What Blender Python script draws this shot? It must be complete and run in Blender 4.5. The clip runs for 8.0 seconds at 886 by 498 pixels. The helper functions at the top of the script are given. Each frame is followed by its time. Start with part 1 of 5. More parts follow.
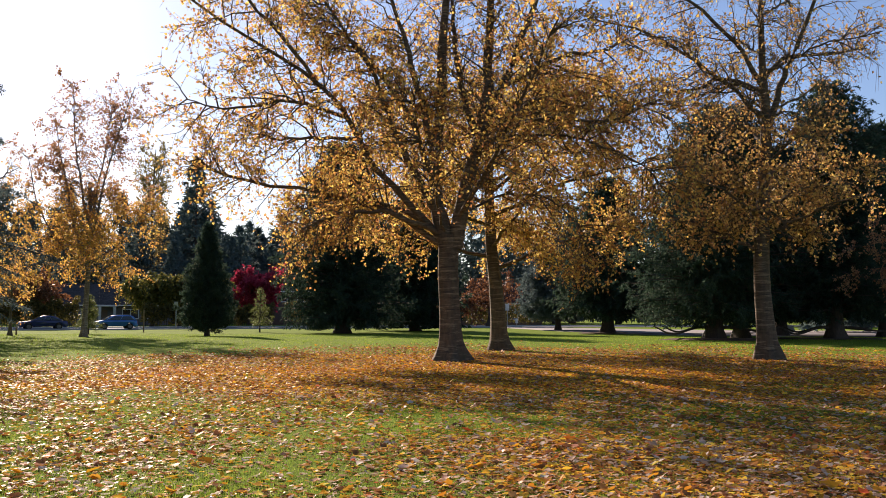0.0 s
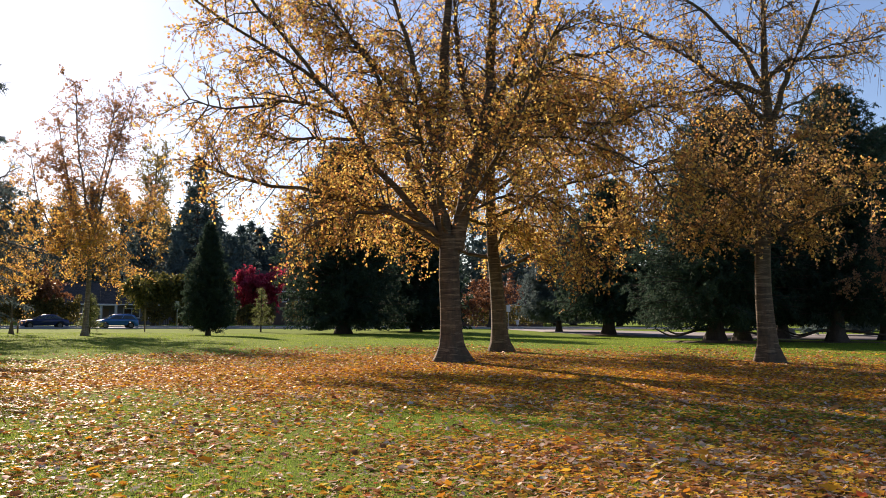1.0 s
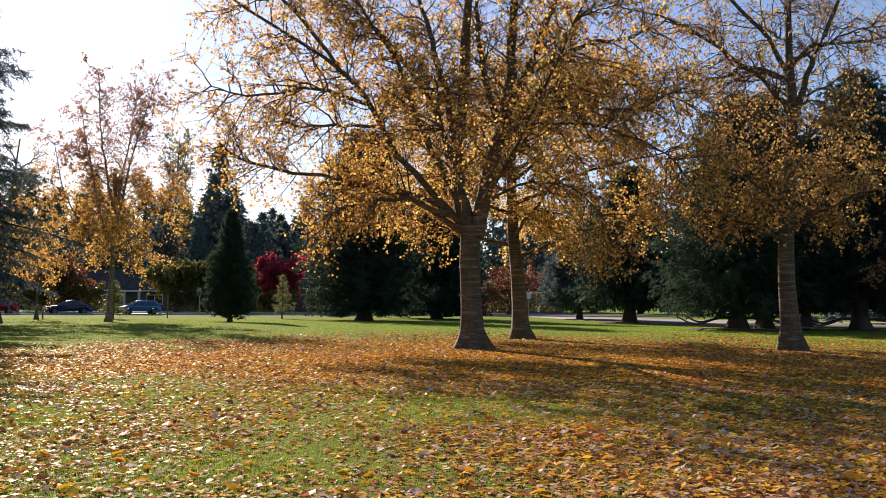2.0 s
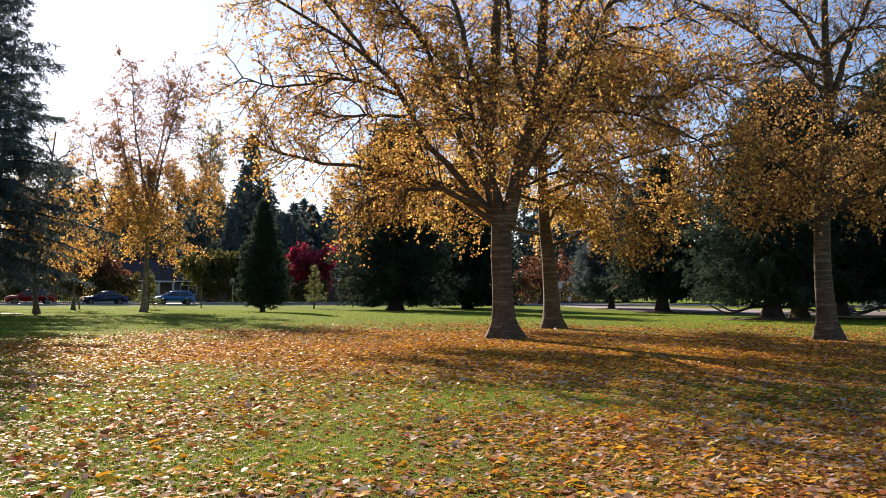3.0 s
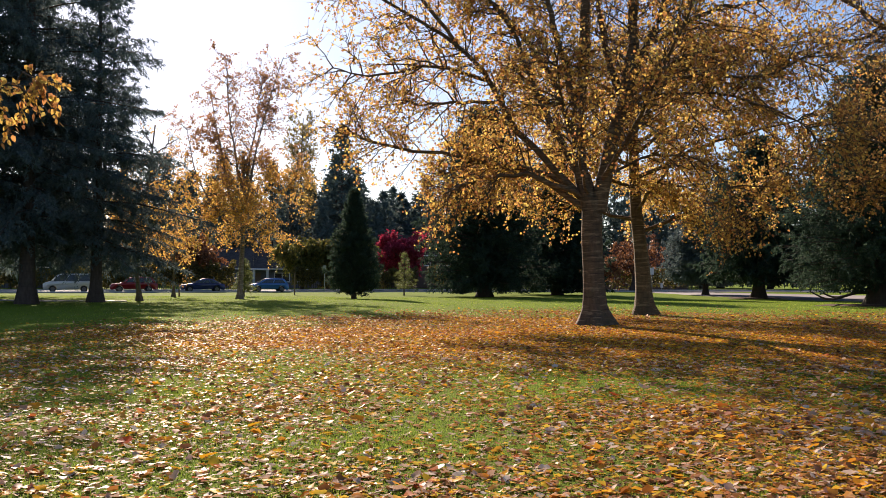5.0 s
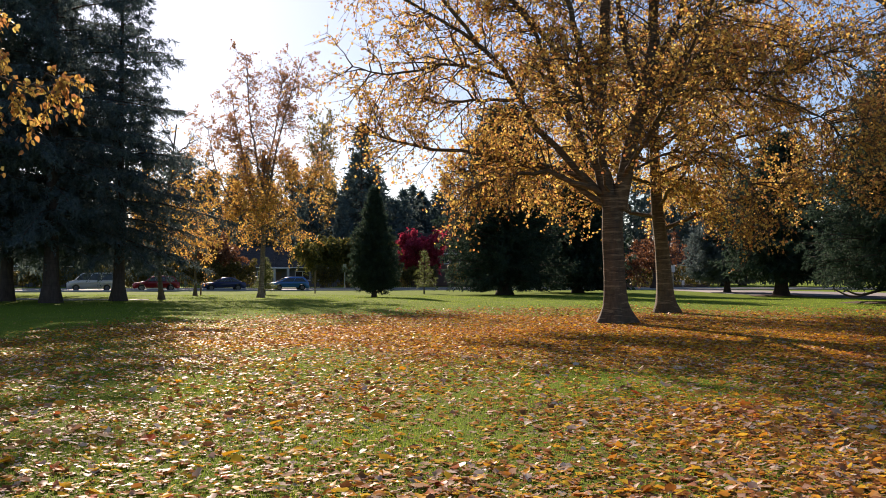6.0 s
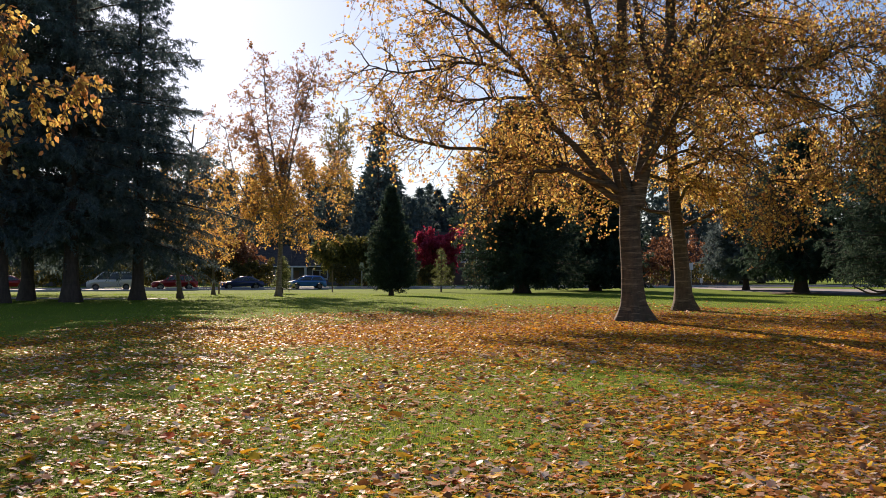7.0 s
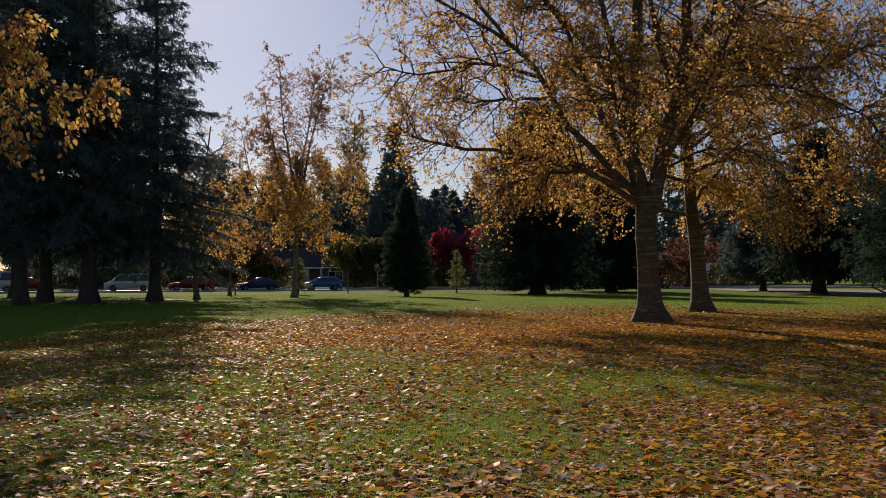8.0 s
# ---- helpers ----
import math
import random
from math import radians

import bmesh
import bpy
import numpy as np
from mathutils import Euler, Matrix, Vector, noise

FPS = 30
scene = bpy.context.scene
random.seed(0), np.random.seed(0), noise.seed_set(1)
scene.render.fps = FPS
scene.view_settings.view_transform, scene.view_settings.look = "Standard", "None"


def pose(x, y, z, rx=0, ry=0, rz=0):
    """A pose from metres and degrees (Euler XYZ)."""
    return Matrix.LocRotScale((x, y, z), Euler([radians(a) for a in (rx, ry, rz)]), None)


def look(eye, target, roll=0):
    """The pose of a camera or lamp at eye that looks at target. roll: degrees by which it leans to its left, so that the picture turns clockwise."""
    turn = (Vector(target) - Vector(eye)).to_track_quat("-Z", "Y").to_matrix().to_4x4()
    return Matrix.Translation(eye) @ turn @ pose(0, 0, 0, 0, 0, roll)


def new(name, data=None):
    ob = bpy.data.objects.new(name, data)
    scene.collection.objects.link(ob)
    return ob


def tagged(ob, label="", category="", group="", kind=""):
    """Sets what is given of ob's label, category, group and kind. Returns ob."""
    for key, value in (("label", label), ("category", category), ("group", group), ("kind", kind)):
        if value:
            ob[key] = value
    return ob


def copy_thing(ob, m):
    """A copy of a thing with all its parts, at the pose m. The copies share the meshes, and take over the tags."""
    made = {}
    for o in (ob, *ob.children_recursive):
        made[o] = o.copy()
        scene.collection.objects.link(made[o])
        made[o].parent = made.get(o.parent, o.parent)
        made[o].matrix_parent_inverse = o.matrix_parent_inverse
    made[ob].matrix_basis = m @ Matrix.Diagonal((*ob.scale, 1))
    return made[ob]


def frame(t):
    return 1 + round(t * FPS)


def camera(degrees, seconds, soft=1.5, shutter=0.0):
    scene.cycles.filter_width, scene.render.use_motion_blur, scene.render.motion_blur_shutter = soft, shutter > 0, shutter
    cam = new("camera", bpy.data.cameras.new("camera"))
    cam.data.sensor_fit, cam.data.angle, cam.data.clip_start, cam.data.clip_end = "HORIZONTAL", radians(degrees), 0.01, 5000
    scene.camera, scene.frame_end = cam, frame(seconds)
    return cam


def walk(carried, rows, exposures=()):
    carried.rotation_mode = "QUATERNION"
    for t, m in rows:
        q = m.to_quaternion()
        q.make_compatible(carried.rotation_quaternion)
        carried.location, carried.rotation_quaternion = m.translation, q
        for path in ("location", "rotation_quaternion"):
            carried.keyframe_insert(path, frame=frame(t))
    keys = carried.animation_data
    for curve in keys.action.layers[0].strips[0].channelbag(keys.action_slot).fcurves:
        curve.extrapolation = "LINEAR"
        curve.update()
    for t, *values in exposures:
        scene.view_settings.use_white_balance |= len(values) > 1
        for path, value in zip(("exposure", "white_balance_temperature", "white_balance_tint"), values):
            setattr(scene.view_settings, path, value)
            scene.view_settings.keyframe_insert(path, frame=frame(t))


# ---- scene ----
cam = camera(51.66, 8.0, soft=0.6)
# seconds, eye x, y, z, pitch, roll, yaw
PATH = [
    (0.0, 0.000, -0.001, 1.601, 3.995, -0.207, 0.046),
    (0.5, 0.006, -0.020, 1.601, 4.050, -0.360, 0.043),
    (1.0, 0.009, -0.018, 1.603, 4.054, -0.542, 0.116),
    (1.2, 0.009, -0.017, 1.603, 3.973, -0.590, 0.197),
    (2.3, -0.006, -0.006, 1.598, 3.000, -0.690, 2.037),
    (2.5, -0.009, -0.003, 1.598, 2.893, -0.674, 2.467),
    (3.0, -0.015, 0.006, 1.600, 2.568, -0.539, 3.319),
    (3.5, -0.027, 0.012, 1.597, 2.151, -0.476, 4.400),
    (4.0, -0.044, 0.016, 1.595, 1.953, -0.487, 5.936),
    (4.5, -0.048, 0.021, 1.594, 1.833, -0.406, 7.616),
    (4.7, -0.050, 0.022, 1.594, 1.775, -0.380, 8.192),
    (5.8, -0.060, 0.026, 1.593, 1.592, -0.215, 9.918),
    (6.0, -0.061, 0.026, 1.593, 1.579, -0.192, 10.113),
    (6.5, -0.059, 0.024, 1.590, 1.538, -0.154, 10.646),
    (7.0, -0.056, 0.023, 1.592, 1.475, -0.031, 11.178),
    (7.5, -0.060, 0.023, 1.594, 1.452, 0.014, 11.755),
    (8.0, -0.068, 0.017, 1.596, 1.542, 0.049, 12.133),
]
walk(cam, [(t, pose(x, y, z, 90 + pitch, roll, yaw)) for t, x, y, z, pitch, roll, yaw in PATH],
     exposures=[(0.0, 0.92), (4.5, 0.95), (6.0, 0.78), (7.0, 0.68), (7.75, 0.64), (7.9, 0.38), (8.0, -0.17)])

# ---- daylight ----
scene.view_settings.use_white_balance = True
scene.view_settings.white_balance_temperature = 6800
scene.view_settings.white_balance_tint = 22
SUN_AZIMUTH, SUN_HEIGHT = 29.0, 26.0          # degrees to the left of +y, degrees above the horizon
world = bpy.data.worlds.new("sky")
scene.world = world
world.use_nodes = True
wn = world.node_tree.nodes
sky = wn.new("ShaderNodeTexSky")
sky.sky_type = "NISHITA"
sky.sun_disc = False
sky.sun_elevation = radians(SUN_HEIGHT)
sky.sun_rotation = radians(-SUN_AZIMUTH)
sky.air_density, sky.dust_density, sky.ozone_density = 1.0, 0.42, 4.0
wn["Background"].inputs["Strength"].default_value = 0.07
world.node_tree.links.new(sky.outputs[0], wn["Background"].inputs[0])
sun_data = bpy.data.lights.new("sun", "SUN")
sun_data.energy, sun_data.angle, sun_data.color = 5.0, radians(0.6), (1.0, 0.87, 0.69)
sun = new("sun", sun_data)
SUN_WAY = Vector((-math.sin(radians(SUN_AZIMUTH)) * math.cos(radians(SUN_HEIGHT)),
                  math.cos(radians(SUN_AZIMUTH)) * math.cos(radians(SUN_HEIGHT)), math.sin(radians(SUN_HEIGHT))))
sun.matrix_world = look(SUN_WAY * 60, (0, 0, 0))

# ---- materials ----


class Nodes:
    """A small wrapper to write node materials in few lines."""

    def __init__(self, name):
        self.mat = bpy.data.materials.new(name)
        self.mat.use_nodes = True
        self.tree = self.mat.node_tree
        self.tree.nodes.clear()
        self.out = self.add("ShaderNodeOutputMaterial")

    def add(self, kind, **inputs):
        node = self.tree.nodes.new(kind)
        for key, value in inputs.items():
            self.put(node, key.replace("_", " "), value)
        return node

    def put(self, node, key, value):
        if isinstance(value, bpy.types.NodeSocket):
            self.tree.links.new(value, node.inputs[key])
        else:
            node.inputs[key].default_value = value

    def ramp(self, fac, stops, smooth="LINEAR"):
        node = self.tree.nodes.new("ShaderNodeValToRGB")
        node.color_ramp.interpolation = smooth
        while len(node.color_ramp.elements) < len(stops):
            node.color_ramp.elements.new(0.5)
        for e, (place, colour) in zip(node.color_ramp.elements, stops):
            e.position, e.color = place, (*colour, 1)
        self.tree.links.new(fac, node.inputs[0])
        return node.outputs[0]

    def noise(self, scale, detail=4.0, coords=None, rough=0.55):
        node = self.add("ShaderNodeTexNoise", Scale=scale, Detail=detail, Roughness=rough)
        if coords is not None:
            self.tree.links.new(coords, node.inputs["Vector"])
        return node.outputs["Fac"]

    def place(self, scale=(1, 1, 1), which="Object"):
        c = self.tree.nodes.new("ShaderNodeTexCoord")
        m = self.add("ShaderNodeMapping")
        m.inputs["Scale"].default_value = scale
        self.tree.links.new(c.outputs[which], m.inputs["Vector"])
        return m.outputs[0]

    def mix(self, fac, a, b, how="MIX"):
        node = self.tree.nodes.new("ShaderNodeMix")
        node.data_type, node.blend_type = "RGBA", how
        for key, value in ((0, fac), (6, a), (7, b)):
            if isinstance(value, bpy.types.NodeSocket):
                self.tree.links.new(value, node.inputs[key])
            elif key == 0:
                node.inputs[0].default_value = value
            else:
                node.inputs[key].default_value = (*value, 1)
        return node.outputs[2]

    def bump(self, height, strength=0.4, distance=0.02):
        node = self.add("ShaderNodeBump", Strength=strength, Distance=distance)
        self.tree.links.new(height, node.inputs["Height"])
        return node.outputs[0]

    def island(self):
        return self.tree.nodes.new("ShaderNodeNewGeometry").outputs["Random Per Island"]

    def each(self):
        return self.tree.nodes.new("ShaderNodeObjectInfo").outputs["Random"]

    def surface(self, colour, rough=0.8, normal=None, metal=0.0, **more):
        p = self.add("ShaderNodeBsdfPrincipled")
        self.put(p, "Base Color", colour if isinstance(colour, bpy.types.NodeSocket) else (*colour, 1))
        self.put(p, "Roughness", rough)
        self.put(p, "Metallic", metal)
        if normal is not None:
            self.put(p, "Normal", normal)
        for key, value in more.items():
            self.put(p, key.replace("_", " "), value)
        return p.outputs[0]

    def done(self, shader):
        self.tree.links.new(shader, self.out.inputs[0])
        return self.mat


def leaf_material(name, stops, glow=0.5, rough=0.5, carry=1.25, per_object=False, gloss=0.3, wet=0.0, aged=(0.16, 0.07, 0.02)):
    """Thin leaves: coloured by a chance number a leaf, letting the sun shine through them."""
    n = Nodes(name)
    chance = n.each() if per_object else n.island()
    colour = n.ramp(chance, stops)
    mottle = n.noise(22.0, 3.0, n.place())
    colour = n.mix(mottle, colour, n.mix(0.5, colour, aged), "MIX")
    if wet:                                                # some leaves lie wet and shine, most are dull
        gloss = n.ramp(n.noise(9.0, 1.0, n.place()), [(0.5, (gloss,) * 3), (0.6, (wet,) * 3)])
    lit = n.surface(colour, rough, Specular_IOR_Level=gloss)
    pass_on = n.add("ShaderNodeBsdfTranslucent")
    bright = n.mix(1.0, colour, (carry, carry, carry), "MULTIPLY")
    n.tree.links.new(bright, pass_on.inputs["Color"])
    both = n.add("ShaderNodeMixShader", Fac=glow)
    n.tree.links.new(lit, both.inputs[1])
    n.tree.links.new(pass_on.outputs[0], both.inputs[2])
    return n.done(both.outputs[0])


GOLD = [(0.0, (0.24, 0.105, 0.055)), (0.25, (0.42, 0.205, 0.075)), (0.5, (0.57, 0.355, 0.085)), (0.75, (0.72, 0.52, 0.125)),
        (0.92, (0.74, 0.60, 0.17)), (1.0, (0.32, 0.31, 0.10))]
RUST = [(0.0, (0.24, 0.13, 0.06)), (0.35, (0.38, 0.225, 0.085)), (0.7, (0.53, 0.36, 0.10)), (0.9, (0.66, 0.49, 0.14)), (1.0, (0.36, 0.34, 0.12))]
BIRCH = [(0.0, (0.40, 0.20, 0.08)), (0.4, (0.58, 0.34, 0.09)), (0.8, (0.72, 0.48, 0.10)), (1.0, (0.48, 0.40, 0.12))]
MAUVE = [(0.0, (0.26, 0.13, 0.08)), (0.5, (0.40, 0.22, 0.12)), (1.0, (0.52, 0.32, 0.16))]
RED = [(0.0, (0.25, 0.02, 0.045)), (0.5, (0.45, 0.04, 0.08)), (1.0, (0.58, 0.09, 0.13))]
FALLEN = [(0.0, (0.14, 0.055, 0.025)), (0.18, (0.32, 0.12, 0.035)), (0.34, (0.58, 0.22, 0.03)), (0.52, (0.80, 0.37, 0.02)), (0.68, (0.88, 0.53, 0.04)),
          (0.82, (0.90, 0.62, 0.06)), (0.86, (0.58, 0.10, 0.03)), (0.91, (0.58, 0.36, 0.24)), (1.0, (0.70, 0.58, 0.46))]
DRY = [(0.0, (0.10, 0.045, 0.022)), (0.12, (0.26, 0.11, 0.04)), (0.24, (0.50, 0.20, 0.04)), (0.36, (0.78, 0.36, 0.02)), (0.48, (0.88, 0.54, 0.03)), (0.62, (0.90, 0.68, 0.08)),
       (0.64, (0.58, 0.08, 0.03)), (0.67, (0.55, 0.25, 0.16)), (0.72, (0.54, 0.37, 0.26)), (0.86, (0.66, 0.53, 0.43)), (1.0, (0.74, 0.68, 0.60))]
FRESH = [(0.0, (0.45, 0.13, 0.03)), (0.2, (0.74, 0.28, 0.02)), (0.45, (0.88, 0.46, 0.02)), (0.8, (0.92, 0.66, 0.05)), (0.88, (0.62, 0.07, 0.03)), (1.0, (0.70, 0.14, 0.03))]
gold_leaf = leaf_material("gold_leaf", GOLD, 0.68, carry=1.32, aged=(0.26, 0.12, 0.03))
rust_leaf = leaf_material("rust_leaf", RUST, 0.64, carry=1.3, aged=(0.24, 0.10, 0.03))
birch_leaf = leaf_material("birch_leaf", BIRCH, 0.65, carry=1.3)
mauve_leaf = leaf_material("mauve_leaf", MAUVE, 0.6, carry=1.3)
brown_leaf = leaf_material("brown_leaf", [(0.0, (0.10, 0.04, 0.025)), (0.5, (0.20, 0.085, 0.045)), (1.0, (0.32, 0.15, 0.06))], 0.4)
red_leaf = leaf_material("red_leaf", RED, 0.55, aged=(0.20, 0.02, 0.04))
vine_leaf = leaf_material("vine_leaf", [(0.0, (0.06, 0.085, 0.02)), (0.5, (0.13, 0.135, 0.03)), (1.0, (0.28, 0.22, 0.04))], 0.35, aged=(0.08, 0.08, 0.02))
shrub_leaf = leaf_material("shrub_leaf", [(0.0, (0.045, 0.07, 0.02)), (0.6, (0.10, 0.12, 0.03)), (1.0, (0.24, 0.18, 0.04))], 0.35)
fallen_leaf = leaf_material("fallen_leaf", FALLEN, 0.3, 0.5, gloss=0.0, wet=0.12, aged=(0.42, 0.19, 0.04))
rusty_leaf = leaf_material("rusty_leaf", [(0.0, (0.16, 0.065, 0.035)), (0.3, (0.34, 0.14, 0.06)), (0.55, (0.54, 0.24, 0.085)), (0.75, (0.74, 0.38, 0.08)), (0.88, (0.58, 0.34, 0.22)),
                                          (1.0, (0.66, 0.50, 0.40))], 0.25, 0.5, gloss=0.0, wet=0.13, aged=(0.28, 0.11, 0.05))
dry_leaf = leaf_material("dry_leaf", DRY, 0.25, 0.5, gloss=0.0, wet=0.17, aged=(0.36, 0.20, 0.09))
scrap_leaf = leaf_material("scrap_leaf", [(0.0, (0.08, 0.045, 0.025)), (0.4, (0.20, 0.10, 0.045)), (0.75, (0.40, 0.20, 0.05)), (0.9, (0.66, 0.40, 0.06)), (1.0, (0.55, 0.42, 0.30))], 0.3, 0.6, gloss=0.1)
pale_leaf = leaf_material("pale_leaf", [(0.0, (0.20, 0.19, 0.08)), (0.6, (0.36, 0.31, 0.13)), (1.0, (0.48, 0.40, 0.16))], 0.4)
single_leaf = leaf_material("single_leaf", FRESH, 0.25, 0.5, per_object=True, gloss=0.02, wet=0.1, aged=(0.5, 0.22, 0.05))
needle_dark = leaf_material("needle_dark", [(0.0, (0.024, 0.045, 0.034)), (0.6, (0.042, 0.07, 0.05)), (1.0, (0.07, 0.104, 0.066))], 0.35, 0.7, gloss=0.05, aged=(0.04, 0.07, 0.05))
needle_blue = leaf_material("needle_blue", [(0.0, (0.065, 0.095, 0.10)), (0.6, (0.105, 0.14, 0.145)), (1.0, (0.15, 0.185, 0.18))], 0.4, 0.7, gloss=0.05, aged=(0.06, 0.10, 0.095))
needle_bright = leaf_material("needle_bright", [(0.0, (0.055, 0.10, 0.035)), (0.6, (0.11, 0.175, 0.06)), (1.0, (0.21, 0.27, 0.10))], 0.5, 0.5)
# far conifers: paler, bluer needles, with the distance haze mixed into their colour
needle_hazed = leaf_material("needle_hazed", [(0.0, (0.075, 0.11, 0.105)), (0.6, (0.115, 0.16, 0.15)), (1.0, (0.155, 0.20, 0.18))], 0.3, 0.7, gloss=0.05, aged=(0.05, 0.09, 0.08))
grass_blade = leaf_material("grass_blade", [(0.0, (0.077, 0.159, 0.021)), (0.4, (0.189, 0.289, 0.026)), (0.75, (0.283, 0.378, 0.038)), (0.95, (0.354, 0.413, 0.094)),
                                            (1.0, (0.42, 0.34, 0.14))], 0.58, 0.7, gloss=0.03, aged=(0.10, 0.16, 0.03))


def bark_material(name, dark, light, ring, ring_strength=0.5):
    """Bark with upright furrows and, on cherry-like trunks, pale level bands."""
    n = Nodes(name)
    furrow = n.noise(1.0, 6.0, n.place((10, 10, 2.6)))
    blotch = n.noise(1.6, 5.0, n.place())
    band = n.noise(1.0, 5.0, n.place((1.5, 1.5, 13.0)), 0.7)
    seam = n.noise(1.0, 3.0, n.place((1.3, 1.3, 17.0)), 0.65)
    colour = n.ramp(furrow, [(0.2, dark), (0.8, light)])
    colour = n.mix(n.ramp(band, [(0.52, (0, 0, 0)), (0.62, (ring_strength,) * 3)]), colour, ring)
    colour = n.mix(n.ramp(seam, [(0.56, (0, 0, 0)), (0.63, (ring_strength * 1.5,) * 3)]), colour, tuple(c * 0.7 for c in dark))
    colour = n.mix(n.ramp(blotch, [(0.45, (0, 0, 0)), (0.7, (0.45,) * 3)]), colour, dark)
    moss = n.noise(3.0, 5.0, n.place((1, 1, 0.6)))
    colour = n.mix(n.ramp(moss, [(0.58, (0, 0, 0)), (0.75, (0.4,) * 3)]), colour, (0.07, 0.08, 0.03))
    height = n.mix(0.6, furrow, band)
    return n.done(n.surface(colour, 0.88, n.bump(height, 0.9, 0.03)))


bark_main = bark_material("bark_main", (0.042, 0.03, 0.019), (0.135, 0.093, 0.055), (0.34, 0.26, 0.16), 0.5)
bark_grey = bark_material("bark_grey", (0.05, 0.04, 0.034), (0.17, 0.14, 0.115), (0.26, 0.22, 0.19), 0.35)
bark_birch = bark_material("bark_birch", (0.08, 0.06, 0.05), (0.28, 0.23, 0.20), (0.45, 0.40, 0.36), 0.6)
bark_dark = bark_material("bark_dark", (0.03, 0.022, 0.018), (0.10, 0.075, 0.06), (0.10, 0.08, 0.06), 0.2)


def ground_material():
    n = Nodes("lawn")
    spot = n.place()
    broad = n.noise(0.22, 4.0, spot)
    fine = n.noise(38.0, 6.0, spot, 0.7)
    blade = n.noise(1.0, 4.0, n.place((160, 60, 60)), 0.7)
    colour = n.ramp(fine, [(0.25, (0.047, 0.094, 0.017)), (0.55, (0.165, 0.242, 0.024)), (0.8, (0.260, 0.342, 0.038))])
    colour = n.mix(n.ramp(broad, [(0.42, (0, 0, 0)), (0.68, (0.45,) * 3)]), colour, (0.13, 0.17, 0.03))
    soil = n.noise(2.4, 6.0, spot, 0.65)
    colour = n.mix(n.ramp(soil, [(0.62, (0, 0, 0)), (0.74, (0.6,) * 3)]), colour, (0.07, 0.05, 0.03))
    return n.done(n.surface(colour, 0.9, n.bump(n.mix(0.5, fine, blade), 0.9, 0.04), Specular_IOR_Level=0.03))


def plain_material(name, colour, rough=0.7, metal=0.0, grain=60.0, spread=0.25, relief=0.15, **more):
    """A painted or mineral surface with fine grain and faint stains."""
    n = Nodes(name)
    grainy = n.noise(grain, 5.0, n.place(), 0.6)
    stain = n.noise(1.3, 5.0, n.place(), 0.6)
    dark = tuple(c * (1 - spread) for c in colour)
    c = n.mix(grainy, dark, colour)
    c = n.mix(n.ramp(stain, [(0.45, (0, 0, 0)), (0.75, (spread,) * 3)]), c, tuple(v * 0.6 for v in colour))
    return n.done(n.surface(c, rough, n.bump(grainy, relief, 0.01), metal, **more))


def shingle_material(name, colour):
    n = Nodes(name)
    rows = n.add("ShaderNodeTexBrick", Scale=1.0, Mortar_Size=0.012, Brick_Width=0.35, Row_Height=0.16)
    n.tree.links.new(n.place(), rows.inputs["Vector"])
    for key, k in (("Color1", 1.0), ("Color2", 0.7), ("Mortar", 0.35)):
        rows.inputs[key].default_value = (*(c * k for c in colour), 1)
    worn = n.noise(0.8, 5.0, n.place())
    c = n.mix(n.ramp(worn, [(0.4, (0, 0, 0)), (0.75, (0.5,) * 3)]), rows.outputs[0], tuple(v * 1.4 for v in colour))
    return n.done(n.surface(c, 0.95, n.bump(rows.outputs[1], 0.3, 0.02), Specular_IOR_Level=0.1))


lawn = ground_material()
asphalt = plain_material("asphalt", (0.10, 0.10, 0.105), 0.6, 0, 90.0, 0.35, 0.3)
gravel_lot = plain_material("gravel_lot", (0.19, 0.175, 0.175), 0.85, 0, 50.0, 0.35, 0.4)
concrete = plain_material("concrete", (0.46, 0.45, 0.43), 0.75, 0, 60.0, 0.25, 0.2)
mulch = plain_material("mulch", (0.13, 0.07, 0.045), 0.95, 0, 40.0, 0.6, 0.9)
white_paint = plain_material("white_paint", (0.72, 0.72, 0.71), 0.35, 0, 20.0, 0.08, 0.02, Coat_Weight=0.6)
red_paint = plain_material("red_paint", (0.30, 0.012, 0.014), 0.3, 0, 20.0, 0.12, 0.02, Coat_Weight=0.8)
navy_paint = plain_material("navy_paint", (0.02, 0.035, 0.14), 0.28, 0, 20.0, 0.12, 0.02, Coat_Weight=0.8)
blue_paint = plain_material("blue_paint", (0.05, 0.22, 0.62), 0.3, 0, 20.0, 0.1, 0.02, Coat_Weight=0.8)
rubber = plain_material("rubber", (0.02, 0.02, 0.02), 0.85, 0, 80.0, 0.3, 0.2)
black_trim = plain_material("black_trim", (0.025, 0.025, 0.027), 0.55, 0, 40.0, 0.2, 0.1)
alloy = plain_material("alloy", (0.16, 0.16, 0.17), 0.5, 0.6, 40.0, 0.15, 0.05)
steel = plain_material("steel", (0.36, 0.37, 0.38), 0.45, 0.7, 40.0, 0.2, 0.05)
lamp_red = plain_material("lamp_red", (0.45, 0.02, 0.015), 0.2, 0, 30.0, 0.1, 0.02, Coat_Weight=0.5)
lamp_clear = plain_material("lamp_clear", (0.7, 0.7, 0.7), 0.15, 0.3, 30.0, 0.1, 0.02, Coat_Weight=0.5)
stucco_grey = plain_material("stucco_grey", (0.15, 0.145, 0.15), 0.9, 0, 25.0, 0.2, 0.3)
siding_brown = plain_material("siding_brown", (0.14, 0.085, 0.065), 0.85, 0, 18.0, 0.25, 0.2)
siding_white = plain_material("siding_white", (0.62, 0.61, 0.58), 0.7, 0, 18.0, 0.12, 0.1)
